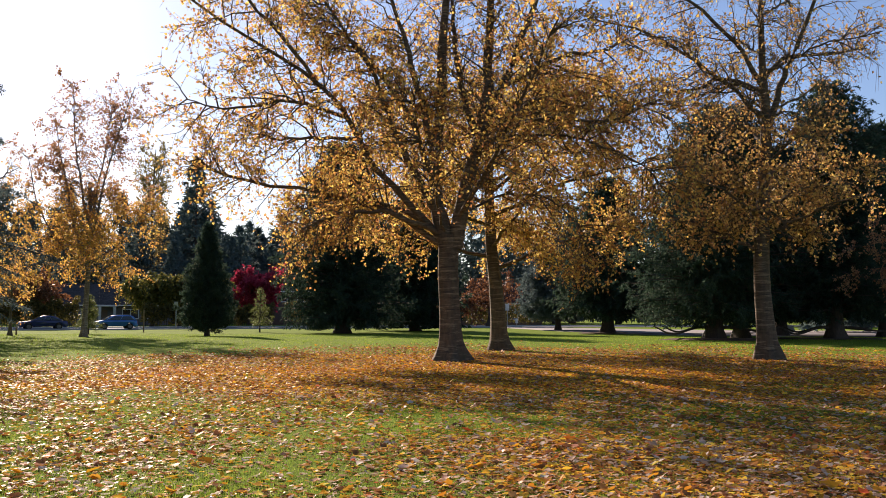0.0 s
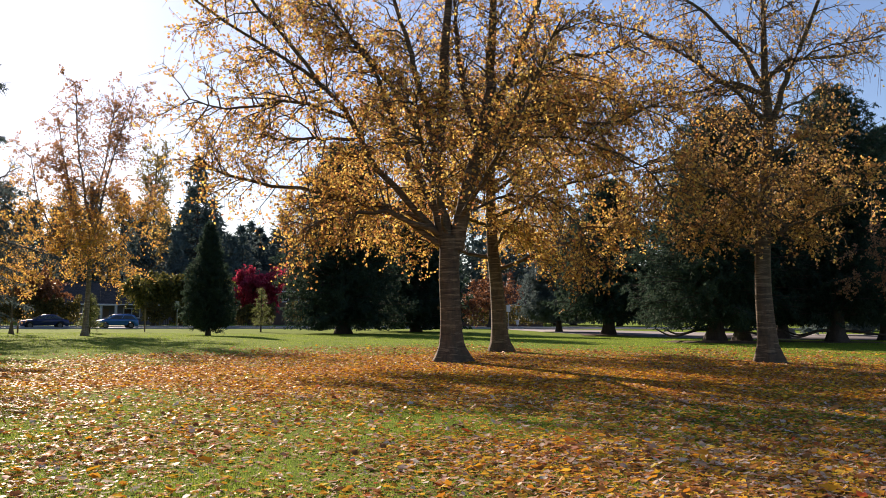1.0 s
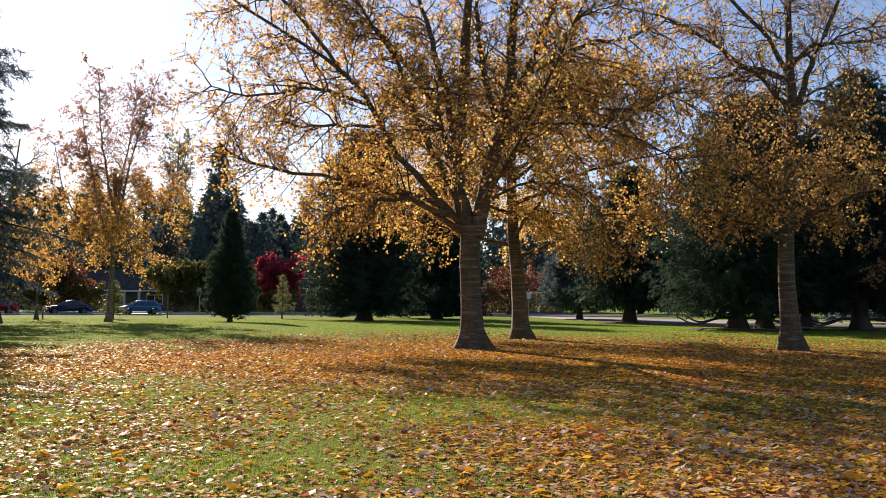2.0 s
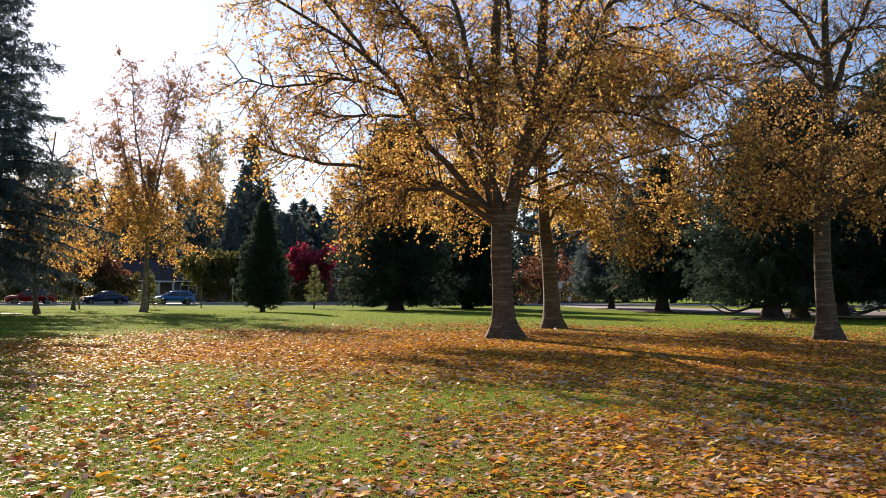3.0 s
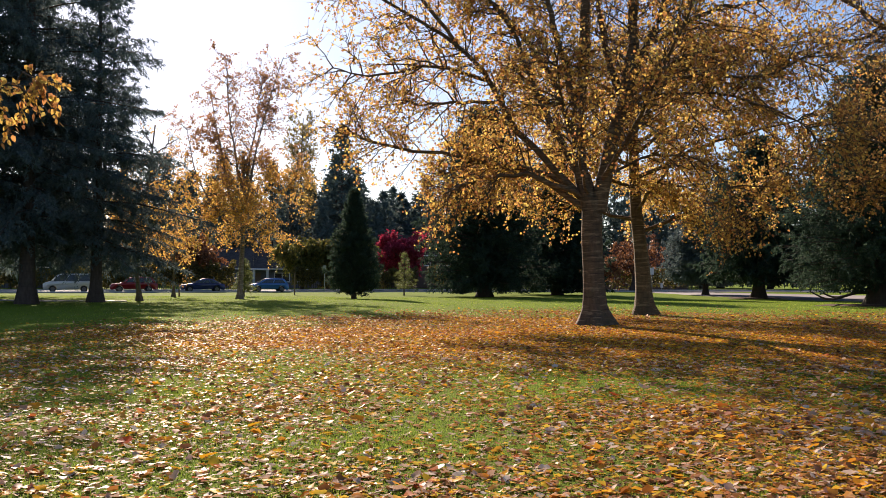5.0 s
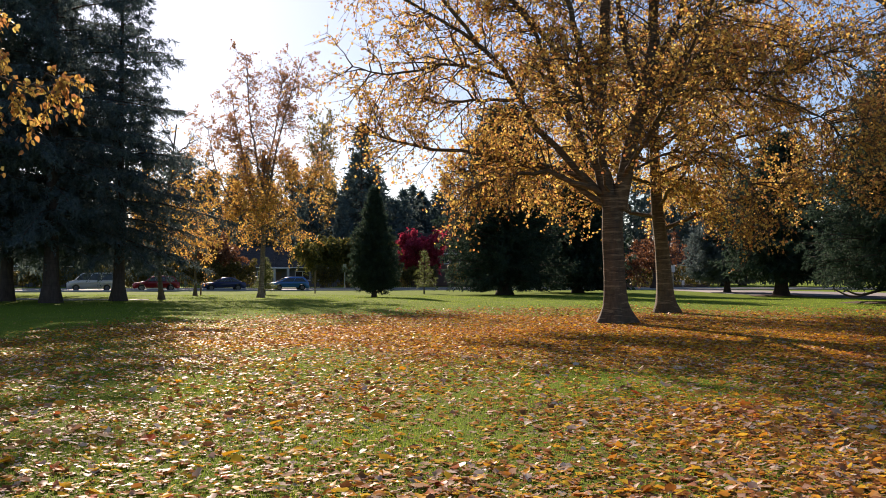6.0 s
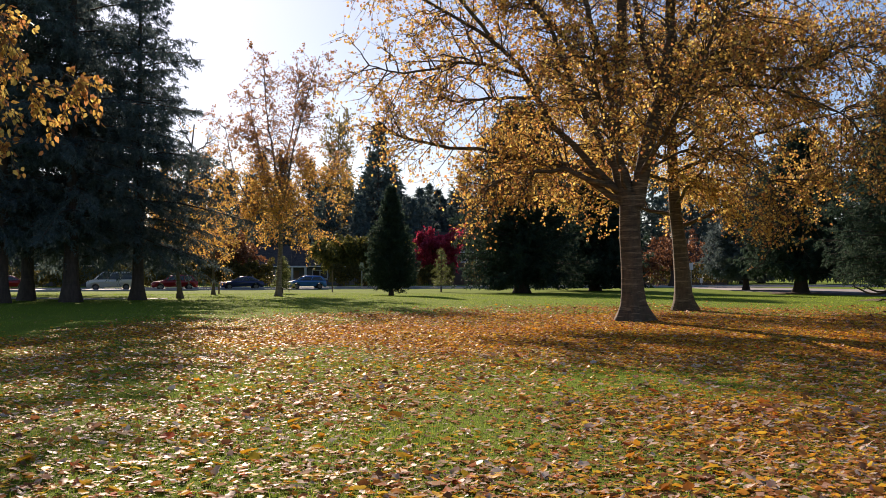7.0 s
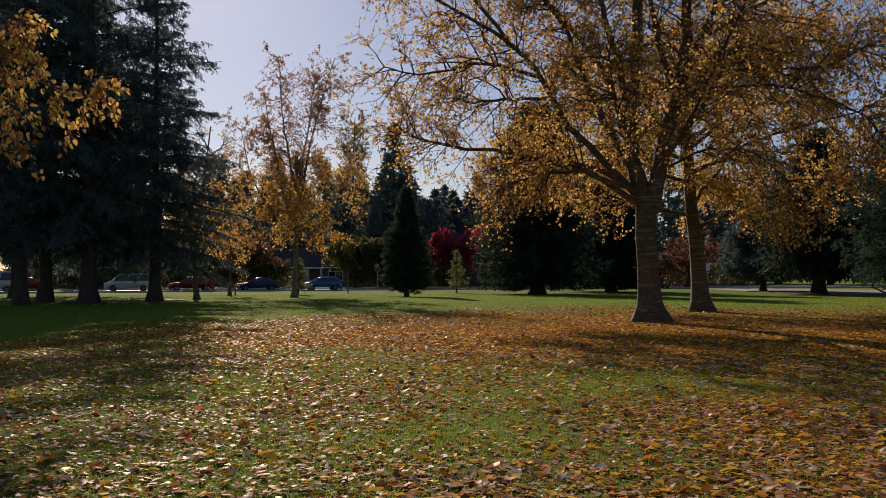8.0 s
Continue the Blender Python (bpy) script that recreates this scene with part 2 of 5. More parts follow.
timber = plain_material("timber", (0.24, 0.16, 0.10), 0.85, 0, 30.0, 0.35, 0.3)
roof_dark = shingle_material("roof_dark", (0.085, 0.075, 0.07))
roof_brown = shingle_material("roof_brown", (0.075, 0.052, 0.042))


def glass_material(name, tint, clear):
    n = Nodes(name)
    return n.done(n.surface(tint, 0.06, None, 0.0, Transmission_Weight=clear, Specular_IOR_Level=0.5))


car_glass = glass_material("car_glass", (0.10, 0.12, 0.13), 0.5)
house_glass = glass_material("house_glass", (0.03, 0.035, 0.04), 0.15)

# ---- mesh tools ----
rng = np.random.default_rng(7)


def fast_mesh(name, verts, quads=None, tris=None, smooth=False):
    """A mesh from arrays: corner places, four-sided and three-sided faces."""
    me = bpy.data.meshes.new(name)
    quads = np.zeros((0, 4), int) if quads is None or len(quads) == 0 else np.asarray(quads, int)
    tris = np.zeros((0, 3), int) if tris is None or len(tris) == 0 else np.asarray(tris, int)
    me.vertices.add(len(verts))
    me.vertices.foreach_set("co", np.asarray(verts, np.float32).ravel())
    me.loops.add(4 * len(quads) + 3 * len(tris))
    me.loops.foreach_set("vertex_index", np.concatenate([quads.ravel(), tris.ravel()]).astype(np.int32))
    me.polygons.add(len(quads) + len(tris))
    me.polygons.foreach_set("loop_start", np.concatenate([4 * np.arange(len(quads)), 4 * len(quads) + 3 * np.arange(len(tris))]).astype(np.int32))
    me.update(calc_edges=True)
    if smooth:
        me.polygons.foreach_set("use_smooth", np.ones(len(me.polygons), bool))
    return me


def smooth_step(a, b, v):
    s = np.clip((v - a) / (b - a), 0, 1)
    return s * s * (3 - 2 * s)


def ground_height(x, y):
    """Slight waves of the lawn, which falls a little towards the street."""
    wave = 0.035 * np.sin(x * 0.31 + 0.4) * np.sin(y * 0.23 + 1.1) + 0.02 * np.sin(x * 0.9 + y * 0.55) - 0.02
    return wave * (1 - smooth_step(70, 85, y)) - 0.27 * smooth_step(50, 85, y)


def fall(y):
    return float(-0.25 * smooth_step(50, 85, y))


def spot(x, y):
    """A place on the falling lawn for one that was planned on level ground, seen from an eye 1.6 m up, and its scale."""
    k = 1.0
    for _ in range(12):
        k = 1 - fall(y * k) / 1.6
    return (x * k, y * k, fall(y * k)), k


def thing(name, label, category, group="", kind="", at=(0, 0, 0), turn=0.0):
    ob = new(name)
    ob.empty_display_size = 0.2
    ob.matrix_world = pose(*at, 0, 0, turn)
    return tagged(ob, label, category, group, kind)


def child(name, me, material, parent, label=""):
    ob = new(name, me)
    if not me.materials:
        me.materials.append(material)
    ob.parent = parent
    return tagged(ob, label) if label else ob


def part(name, bm, material, parent, label="", smooth=False):
    """Links a bmesh as one mesh object under a thing or under a part."""
    me = bpy.data.meshes.new(name)
    for f in bm.faces:
        f.smooth = smooth
    bm.to_mesh(me)
    bm.free()
    return child(name, me, material, parent, label)


def unit(v):
    return v / np.maximum(np.linalg.norm(v, axis=-1, keepdims=True), 1e-9)


def tubes(paths, radii, sides):
    """Tubes along many paths at once. paths: (n, k, 3); radii: (n, k)."""
    n, k, _ = paths.shape
    along = unit(np.gradient(paths, axis=1))
    ref = np.where(np.abs(along[..., 2:3]) > 0.9, np.array([1.0, 0, 0]), np.array([0, 0, 1.0]))
    a = unit(np.cross(along, ref))
    b = np.cross(along, a)
    ang = np.arange(sides) * 2 * np.pi / sides
    ring = a[:, :, None] * np.cos(ang)[None, None, :, None] + b[:, :, None] * np.sin(ang)[None, None, :, None]
    verts = (paths[:, :, None] + ring * radii[:, :, None, None]).reshape(-1, 3)
    i = np.arange(sides)
    j = (i + 1) % sides
    seg = np.arange(k - 1)[:, None] * sides
    q = np.stack([seg + i, seg + j, seg + sides + j, seg + sides + i], -1).reshape(-1, 4)
    q = (np.arange(n)[:, None, None] * k * sides + q[None]).reshape(-1, 4)
    return verts, q


def smooth_path(points, count):
    """A soft curve through a few points (Catmull-Rom)."""
    p = np.asarray(points, float)
    p = np.vstack([2 * p[0] - p[1], p, 2 * p[-1] - p[-2]])
    out = []
    for s in np.linspace(0, len(p) - 3 - 1e-6, count):
        i, u = int(s), s - int(s)
        a, b, c, d = p[i:i + 4]
        out.append(0.5 * (2 * b + (c - a) * u + (2 * a - 5 * b + 4 * c - d) * u * u + (3 * b - a - 3 * c + d) * u ** 3))
    return np.array(out)


def trunk_mesh(name, points, r0, r1, flare=1.7, sides=20, count=28, lumps=0.06):
    """A trunk with root flare, flutes and uneven girth."""
    p = smooth_path(points, count)
    t = np.linspace(0, 1, count)
    height = p[:, 2] - p[0, 2]
    r = (r0 + (r1 - r0) * t) * (1 + (flare - 1) * np.exp(-height / 0.36))
    v, q = tubes(p[None], r[None], sides)
    v = v.reshape(count, sides, 3)
    ang = np.arange(sides) * 2 * np.pi / sides
    phase = rng.uniform(0, 6.28, 3)
    for k in range(count):
        root = np.exp(-height[k] / 0.5)
        wave = 1 + (0.035 + 0.22 * root) * np.sin(5 * ang + phase[0]) + (0.03 + 0.06 * root) * np.sin(3 * ang + phase[1]) + rng.normal(0, lumps * 0.25, sides)
        v[k] = p[k] + (v[k] - p[k]) * wave[:, None]
    v[0, :, 2] -= 0.08
    return fast_mesh(name, v.reshape(-1, 3), q, smooth=True)


def bend(start, way, length, droop, k):
    """Bent twigs: (n, k, 3). droop: how far the tip sinks, as a share of the length."""
    s = np.linspace(0, 1, k)[None, :, None]
    p = start[:, None] + way[:, None] * length[:, None, None] * s
    p[..., 2] -= (droop * length)[:, None] * s[..., 0] ** 2
    return p


def spread_from(paths, count, near, far, side, up):
    """Starts and ways of shoots along paths: place at random between shares near and far, turned off the path by side."""
    n, k, _ = paths.shape
    which = np.repeat(np.arange(n), count)
    s = rng.uniform(near, far, len(which)) * (k - 1)
    i = np.minimum(s.astype(int), k - 2)
    u = (s - i)[:, None]
    p = paths[which, i] * (1 - u) + paths[which, i + 1] * u
    along = unit(paths[which, i + 1] - paths[which, i])
    r = unit(rng.normal(size=(len(which), 3)))
    r = unit(r - along * np.sum(r * along, 1, keepdims=True))
    way = along * rng.uniform(0.4, 1.0, (len(which), 1)) + r * side
    way[:, 2] += up
    return p, unit(way), s / (k - 1), which


def leaves_on(paths, count, size, near=0.15, hang=0.8, wide=0.62, six=True, slim=False):
    """Leaves scattered along twigs; each is a folded, pointed oval hanging off the twig."""
    p, way, _, _ = spread_from(paths, count, near, 1.0, 1.0, 0.0)
    n = len(p)
    way[:, 2] -= hang
    way = unit(way + rng.normal(0, 0.35, (n, 3)))
    flat = unit(np.cross(way, unit(rng.normal(size=(n, 3)))))
    nor = np.cross(way, flat)
    size = size * rng.uniform(0.65, 1.3, (n, 1))
    p = p + rng.normal(0, 0.05, (n, 3))
    if slim:                                               # needle sprays: one slim blade each
        v = np.stack([p - flat * size * wide * 0.5, p + flat * size * wide * 0.5, p + way * size], 1).reshape(-1, 3)
        return v, None, np.arange(3 * n).reshape(-1, 3)
    fold = rng.uniform(-0.05, 0.28, (n, 1))
    if six:
        shape = ((0, 0, 0), (0.28, wide * 0.5, 1), (0.68, wide * 0.36, 1), (1, 0, -0.3), (0.68, -wide * 0.36, 1), (0.28, -wide * 0.5, 1))
    else:
        shape = ((0, 0, 0), (0.42, wide * 0.5, 1), (1, 0, -0.3), (0.42, -wide * 0.5, 1))
    v = np.stack([p + size * (way * a + flat * b + nor * fold * c * wide * 0.6) for a, b, c in shape], 1).reshape(-1, 3)
    base = np.arange(n)[:, None] * len(shape)
    if six:
        q = np.concatenate([base + np.array([0, 3, 2, 1]), base + np.array([0, 5, 4, 3])])
        return v, q, None
    return v, None, np.concatenate([base + np.array([0, 2, 1]), base + np.array([0, 3, 2])])


def join(parts):
    """Joins (verts, quads, tris) lists into one."""
    vs, qs, ts, n = [], [], [], 0
    for v, q, t in parts:
        vs.append(v)
        if q is not None and len(q):
            qs.append(q + n)
        if t is not None and len(t):
            ts.append(t + n)
        n += len(v)
    return np.concatenate(vs), np.concatenate(qs) if qs else None, np.concatenate(ts) if ts else None


def limb_set(count, low, high, reach, rise, wobble=0.5, start=0.0):
    """Limbs that leave a trunk at heights low to high, spiralling, with a rise at the tip."""
    out = []
    for i in range(count):
        f = i / max(count - 1, 1)
        z = low + (high - low) * f
        a = start + i * 2.4 + rng.normal(0, 0.25)
        r = reach * (1 - 0.55 * f) * rng.uniform(0.8, 1.15)
        h = rise * rng.uniform(0.7, 1.3) * (1 - 0.2 * f)
        mid = np.array([math.cos(a), math.sin(a), 0]) * r * 0.5 + np.array([*rng.normal(0, wobble * 0.5, 2), h * 0.6])
        end = np.array([math.cos(a), math.sin(a), 0]) * r + np.array([*rng.normal(0, wobble, 2), h])
        out.append([(0, 0, z), tuple(mid * 0.45 + np.array([0, 0, z])), tuple(mid + np.array([0, 0, z])), tuple(end + np.array([0, 0, z]))])
    return out


def broadleaf(name, label, at, trunk, trunk_r, limbs, limb_r, bark, leaf, branches=9, twigs=8, leaves=12, leaf_size=0.1, branch_len=2.4, twig_len=0.9,
              droop=0.2, twig_droop=0.2, flare=1.7, hang=0.35, group="autumn trees", category="tree", bare_above=None, six=True, limb_tip=0.25, top_leaf=None, hollow=1.2, wide=0.62):
    """A tree: trunk, its limbs one by one, a mesh of fine branches and twigs, and a crown of single leaves."""
    at, k = spot(at[0], at[1])
    tree = thing(name, label, category, group, at=at)
    tree.scale = (k, k, k)
    child("trunk", trunk_mesh("trunk", trunk, *trunk_r, flare=flare), bark, tree)
    path = smooth_path(trunk, 40)
    curves = []
    for i, limb in enumerate(limbs):
        p = smooth_path(limb, 14)
        if abs(p[0, 0]) + abs(p[0, 1]) < 1e-6:      # a limb given from the trunk's line
            k = np.argmin(np.abs(path[:, 2] - p[0, 2]))
            p[:, :2] += path[k, :2]
        p[1:-1] += rng.normal(0, 0.035, (12, 3))
        r = limb_r[i] if isinstance(limb_r, (list, tuple)) else limb_r * rng.uniform(0.8, 1.2)
        radii = np.linspace(r, max(0.018, r * limb_tip), 14) * rng.uniform(0.94, 1.06, 14)
        v, q = tubes(p[None], radii[None], 9)
        child("limb", fast_mesh("limb", v, q, smooth=True), bark, tree)
        curves.append(p)
    curves = np.array(curves)
    length = np.linalg.norm(np.diff(curves, axis=1), axis=2).sum(1)
    counts = np.maximum(2, (branches * length / 5.0)).astype(int)
    start, way, s, which = spread_from(curves, counts, 0.22, 1.0, 0.95, 0.12)
    bl = branch_len * rng.uniform(0.5, 1.2, len(start)) * (1.15 - 0.45 * s)
    b = bend(start, way, bl, np.full(len(start), droop), 6)
    b[:, 1:] += rng.normal(0, 0.05, (len(start), 5, 3))
    br = np.linspace(1, 0.3, 6)[None] * (0.012 + 0.011 * bl[:, None])
    keep_twigs = np.full(len(b), twigs)
    t0, tw, ts, tb = spread_from(b, keep_twigs, 0.15, 1.0, 0.9, 0.05)
    tl = twig_len * rng.uniform(0.5, 1.25, len(t0))
    t = bend(t0, tw, tl, np.full(len(t0), twig_droop), 3)
    tr = np.tile(np.linspace(0.009, 0.004, 3), (len(t0), 1))
    v1, q1 = tubes(b, br, 3)
    v2, q2 = tubes(t[:, ::2], tr[:, ::2], 3)
    v, q, _ = join([(v1, q1, None), (v2, q2, None)])
    tagged(child("branching", fast_mesh("branching", v, q, smooth=True), bark, tree), kind="stuff")
    counts = np.full(len(t), float(leaves))
    counts *= np.clip(np.hypot(t[:, -1, 0], t[:, -1, 1]) / hollow, 0.3, 1)       # few leaves near the trunk
    if bare_above:
        z = t[:, -1, 2]
        counts *= np.clip(1 - (z - bare_above[0]) / (bare_above[1] - bare_above[0]), bare_above[2], 1)
    counts = np.floor(counts * rng.uniform(0.3, 1.7, len(t)) + rng.uniform(0, 1, len(t))).astype(int)
    v, q, tri = leaves_on(t, counts, leaf_size, hang=hang, wide=wide, six=six)
    if top_leaf:                                           # the upper leaves have turned another colour
        per = 6 if six else 4
        high = v.reshape(-1, per, 3)[:, 0, 2] + rng.normal(0, 0.8, len(v) // per) > top_leaf[0]
        for name_, pick, mat in (("upper_crown", high, top_leaf[1]), ("crown", ~high, leaf)):
            w = v.reshape(-1, per, 3)[pick].reshape(-1, 3)
            m = len(w) // per
            first = np.arange(m)[:, None] * per
            child(name_, fast_mesh(name_, w, None, np.concatenate([first + np.array([0, 2, 1]), first + np.array([0, 3, 2])])), mat, tree)
        return tree
    child("crown", fast_mesh("crown", v, q, tri), leaf, tree)
    return tree


def conifer(name, label, at, height, reach, bark, needles, low=0.08, trunk_r=0.3, whorls=30, per=7, twigs=9, sprays=10, spray=0.22, wide=0.3, droop=0.25, rise=0.0,
            shape=0.85, top_gap=0.0, group="conifers", turn=0.0, belly=0.0, jitter=0.2, category="conifer", lean=(0, 0), hang=0.35, layered=0.4, flat=0.45, tube=4, slim=True, skirt=0.12):
    """A conifer: trunk, boughs in whorls, side twigs, and needle sprays on them."""
    at, k = spot(at[0], at[1])
    tree = thing(name, label, category, group, at=at, turn=turn)
    tree.scale = (k, k, k)
    line = [(0, 0, 0), (lean[0] * 0.3, lean[1] * 0.3, height * 0.4), (lean[0], lean[1], height * 0.97)]
    child("trunk", trunk_mesh("trunk", line, trunk_r, 0.03, flare=1.4, sides=14, count=22), bark, tree)
    n = whorls * per
    f = (np.arange(n) / n if layered > 0.3 else (np.arange(n) // per) / whorls)
    f = (f + rng.normal(0, layered / whorls, n)).clip(0, 0.99)
    z = height * (low + (1 - low) * f)
    profile = (1 - f) ** shape
    if belly:
        profile = profile * (1 - belly * np.exp(-f / 0.12))
    r = reach * profile * rng.uniform(1 - jitter, 1 + jitter, n) * (0.9 + 0.1 * np.sin(np.arange(n) * 0.37)) + 0.15
    a = np.arange(n) * 2.39996 + rng.normal(0, 0.3, n)
    way = np.stack([np.cos(a), np.sin(a), rise + 0.55 * f], 1)
    way = unit(way)
    lx = np.interp(z / height, [0, 0.4, 1], [0, lean[0] * 0.3, lean[0]])
    ly = np.interp(z / height, [0, 0.4, 1], [0, lean[1] * 0.3, lean[1]])
    b = bend(np.stack([lx, ly, z], 1), way, r, droop * (1 - 0.6 * f), tube)
    b[:, :, 2] += 0.10 * r[:, None] * np.linspace(0, 1, tube)[None] ** 4
    floor_z = (skirt * rng.uniform(1.0, 1.5, n))[:, None]
    b[:, 1:, 2] = np.maximum(b[:, 1:, 2], floor_z)
    v1, q1 = tubes(b, np.linspace(1, 0.25, tube)[None] * (0.012 + 0.010 * r[:, None]), 3)
    counts = np.maximum(3, twigs * r / reach * 1.6).astype(int)
    t0, tw, s, which = spread_from(b, counts, 0.12, 1.0, 0.9, -0.02)
    tw[:, 2] *= flat
    tw = unit(tw)
    tl = (0.2 + 0.3 * r[which] * (1.1 - s)) * rng.uniform(0.6, 1.3, len(t0))
    t = bend(t0, tw, tl, np.full(len(t0), hang), 3)
    t[:, :, 2] = np.maximum(t[:, :, 2], floor_z[which])
    tagged(child("branching", fast_mesh("branching", v1, q1, smooth=True), bark, tree), kind="stuff")
    counts = np.maximum(3, (sprays * (0.4 + tl / np.mean(tl) * 0.6))).astype(int)
    v, q, tri = leaves_on(t, counts, spray, near=0.0, hang=hang, wide=wide, six=False, slim=slim)
    v[:, 2] = np.maximum(v[:, 2], skirt * 0.8 - 0.05)
    child("foliage", fast_mesh("foliage", v, q, tri), needles, tree)
    return tree


def box(bm, x0, x1, y0, y1, z0, z1):
    m = Matrix.LocRotScale(((x0 + x1) / 2, (y0 + y1) / 2, (z0 + z1) / 2), None, (x1 - x0, y1 - y0, z1 - z0))
    return bmesh.ops.create_cube(bm, size=1.0, matrix=m)["verts"]


def round_edges(bm, width, segments=2):
    bmesh.ops.bevel(bm, geom=list(bm.edges), offset=width, segments=segments, affect="EDGES", clamp_overlap=True)


def bar(name, x0, x1, y0, y1, z0, z1, material, parent, label="", edge=0.01):
    bm = bmesh.new()
    box(bm, x0, x1, y0, y1, z0, z1)
    if edge:
        round_edges(bm, edge, 1)
    return part(name, bm, material, parent, label)


def rod(name, a, b, r, material, parent, sides=10, label=""):
    v, q = tubes(np.array([[a, b]], float), np.full((1, 2), r), sides)
    caps = [tuple(range(sides)), tuple(range(2 * sides - 1, sides - 1, -1))]
    me = bpy.data.meshes.new(name)
    me.from_pydata([tuple(p) for p in v], [], [tuple(f) for f in q] + caps)
    return child(name, me, material, parent, label)

# ---- ground ----


def build_ground():
    xs = np.concatenate([[-3000, -1200, -500, -220, -130], np.arange(-90, 60.1, 1.5), [75, 100, 150, 260, 600, 1400, 3000]])
    ys = np.concatenate([[-3000, -900, -250, -80, -30], np.arange(-12, 90.1, 1.5), [94, 100, 115, 140, 200, 400, 1000, 3000]])
    gx, gy = np.meshgrid(xs, ys)
    gz = np.where((np.abs(gx) < 92) & (gy > -13), ground_height(gx, gy), -0.02 - 0.25 * smooth_step(50, 85, gy))
    v = np.stack([gx, gy, gz], -1).reshape(-1, 3)
    nx, ny = len(xs), len(ys)
    i, j = np.meshgrid(np.arange(nx - 1), np.arange(ny - 1))
    a = (j * nx + i).ravel()
    ob = new("ground", fast_mesh("ground", v, np.stack([a, a + 1, a + nx + 1, a + nx], 1), smooth=True))
    ob.data.materials.append(lawn)
    return tagged(ob, "green park lawn strewn with autumn leaves", "lawn", kind="structure")


ground = build_ground()


def strip(name, label, category, line, half, thick, material, base=-0.05):
    """A paved strip with edges along a line of (x, y) points."""
    p = smooth_path([spot(x, y)[0] for x, y in line], 40)
    along = unit(np.gradient(p * (1, 1, 0), axis=0))
    side = np.stack([-along[:, 1], along[:, 0], 0 * along[:, 0]], 1)
    half = np.interp(np.linspace(0, 1, 40), np.linspace(0, 1, len(half)), half)[:, None]
    ring = [p - side * half + (0, 0, base), p - side * half + (0, 0, thick), p + side * half + (0, 0, thick), p + side * half + (0, 0, base)]
    v = np.stack(ring, 1).reshape(-1, 3)
    k = np.arange(39)[:, None] * 4
    q = np.concatenate([k + np.array([0, 4, 5, 1]), k + np.array([1, 5, 6, 2]), k + np.array([2, 6, 7, 3])])
    ob = new(name, fast_mesh(name, v, q))
    ob.data.materials.append(material)
    return tagged(ob, label, category, kind="structure")


def road_y(x):
    return 100 + 0.62 * x


strip("road", "grey asphalt street behind the park lawn", "road", [(-75, road_y(-75) + 5), (-40, road_y(-40) + 5), (0, road_y(0) + 5), (60, road_y(30) + 5)], [4.4, 4.4], 0.02, asphalt)
strip("kerb", "pale concrete kerb along the street", "kerb", [(-75, road_y(-75) - 0.1), (-40, road_y(-40) - 0.1), (9, road_y(9) - 0.1)], [0.16, 0.16], 0.14, concrete)
strip("pavement", "pale concrete pavement on the far side of the street", "pavement",
      [(-75, road_y(-75) + 11.6), (-40, road_y(-40) + 11.6), (0, road_y(0) + 11.6), (60, road_y(30) + 11.6)], [0.8, 0.8], 0.12, concrete)
strip("gravel_lot", "pinkish grey gravel lot under the conifers", "gravel lot", [(8, 105), (14, 94), (21, 83), (34, 76), (90, 74)], [3.0, 7.0, 12.0, 16.0, 18.0], 0.015, gravel_lot)
strip("footpath", "narrow pale footpath under the spruces", "path", [(-70, 51), (-45, 50.5), (-33, 50.2), (-27.2, 51)], [0.9, 0.9, 0.8, 0.5], 0.02, concrete)
for bx, by, rx, ry in ((17.5, 57.5, 3.6, 2.0), (24.5, 59.5, 4.5, 2.2), (13, 75, 2.6, 1.6)):
    (bx, by, bz), n = spot(bx, by)[0], 40
    a = np.arange(n) * 2 * np.pi / n
    wob = 1 + 0.12 * np.sin(3 * a + bx) + 0.08 * np.sin(7 * a)
    rim = np.stack([bx + rx * wob * np.cos(a), by + ry * wob * np.sin(a), np.full(n, bz - 0.04)], 1)
    top = np.stack([bx + 0.75 * rx * wob * np.cos(a), by + 0.75 * ry * wob * np.sin(a), np.full(n, bz + 0.07)], 1)
    me = bpy.data.meshes.new("mulch_bed")
    me.from_pydata([tuple(p) for p in np.vstack([rim, top, [[bx, by, bz + 0.1]]])], [],
                   [(i, (i + 1) % n, n + (i + 1) % n, n + i) for i in range(n)] + [(n + i, n + (i + 1) % n, 2 * n) for i in range(n)])
    me.materials.append(mulch)
    tagged(new("mulch_bed", me), "brown mulch bed round a conifer trunk", "mulch bed", "mulch beds", "structure")

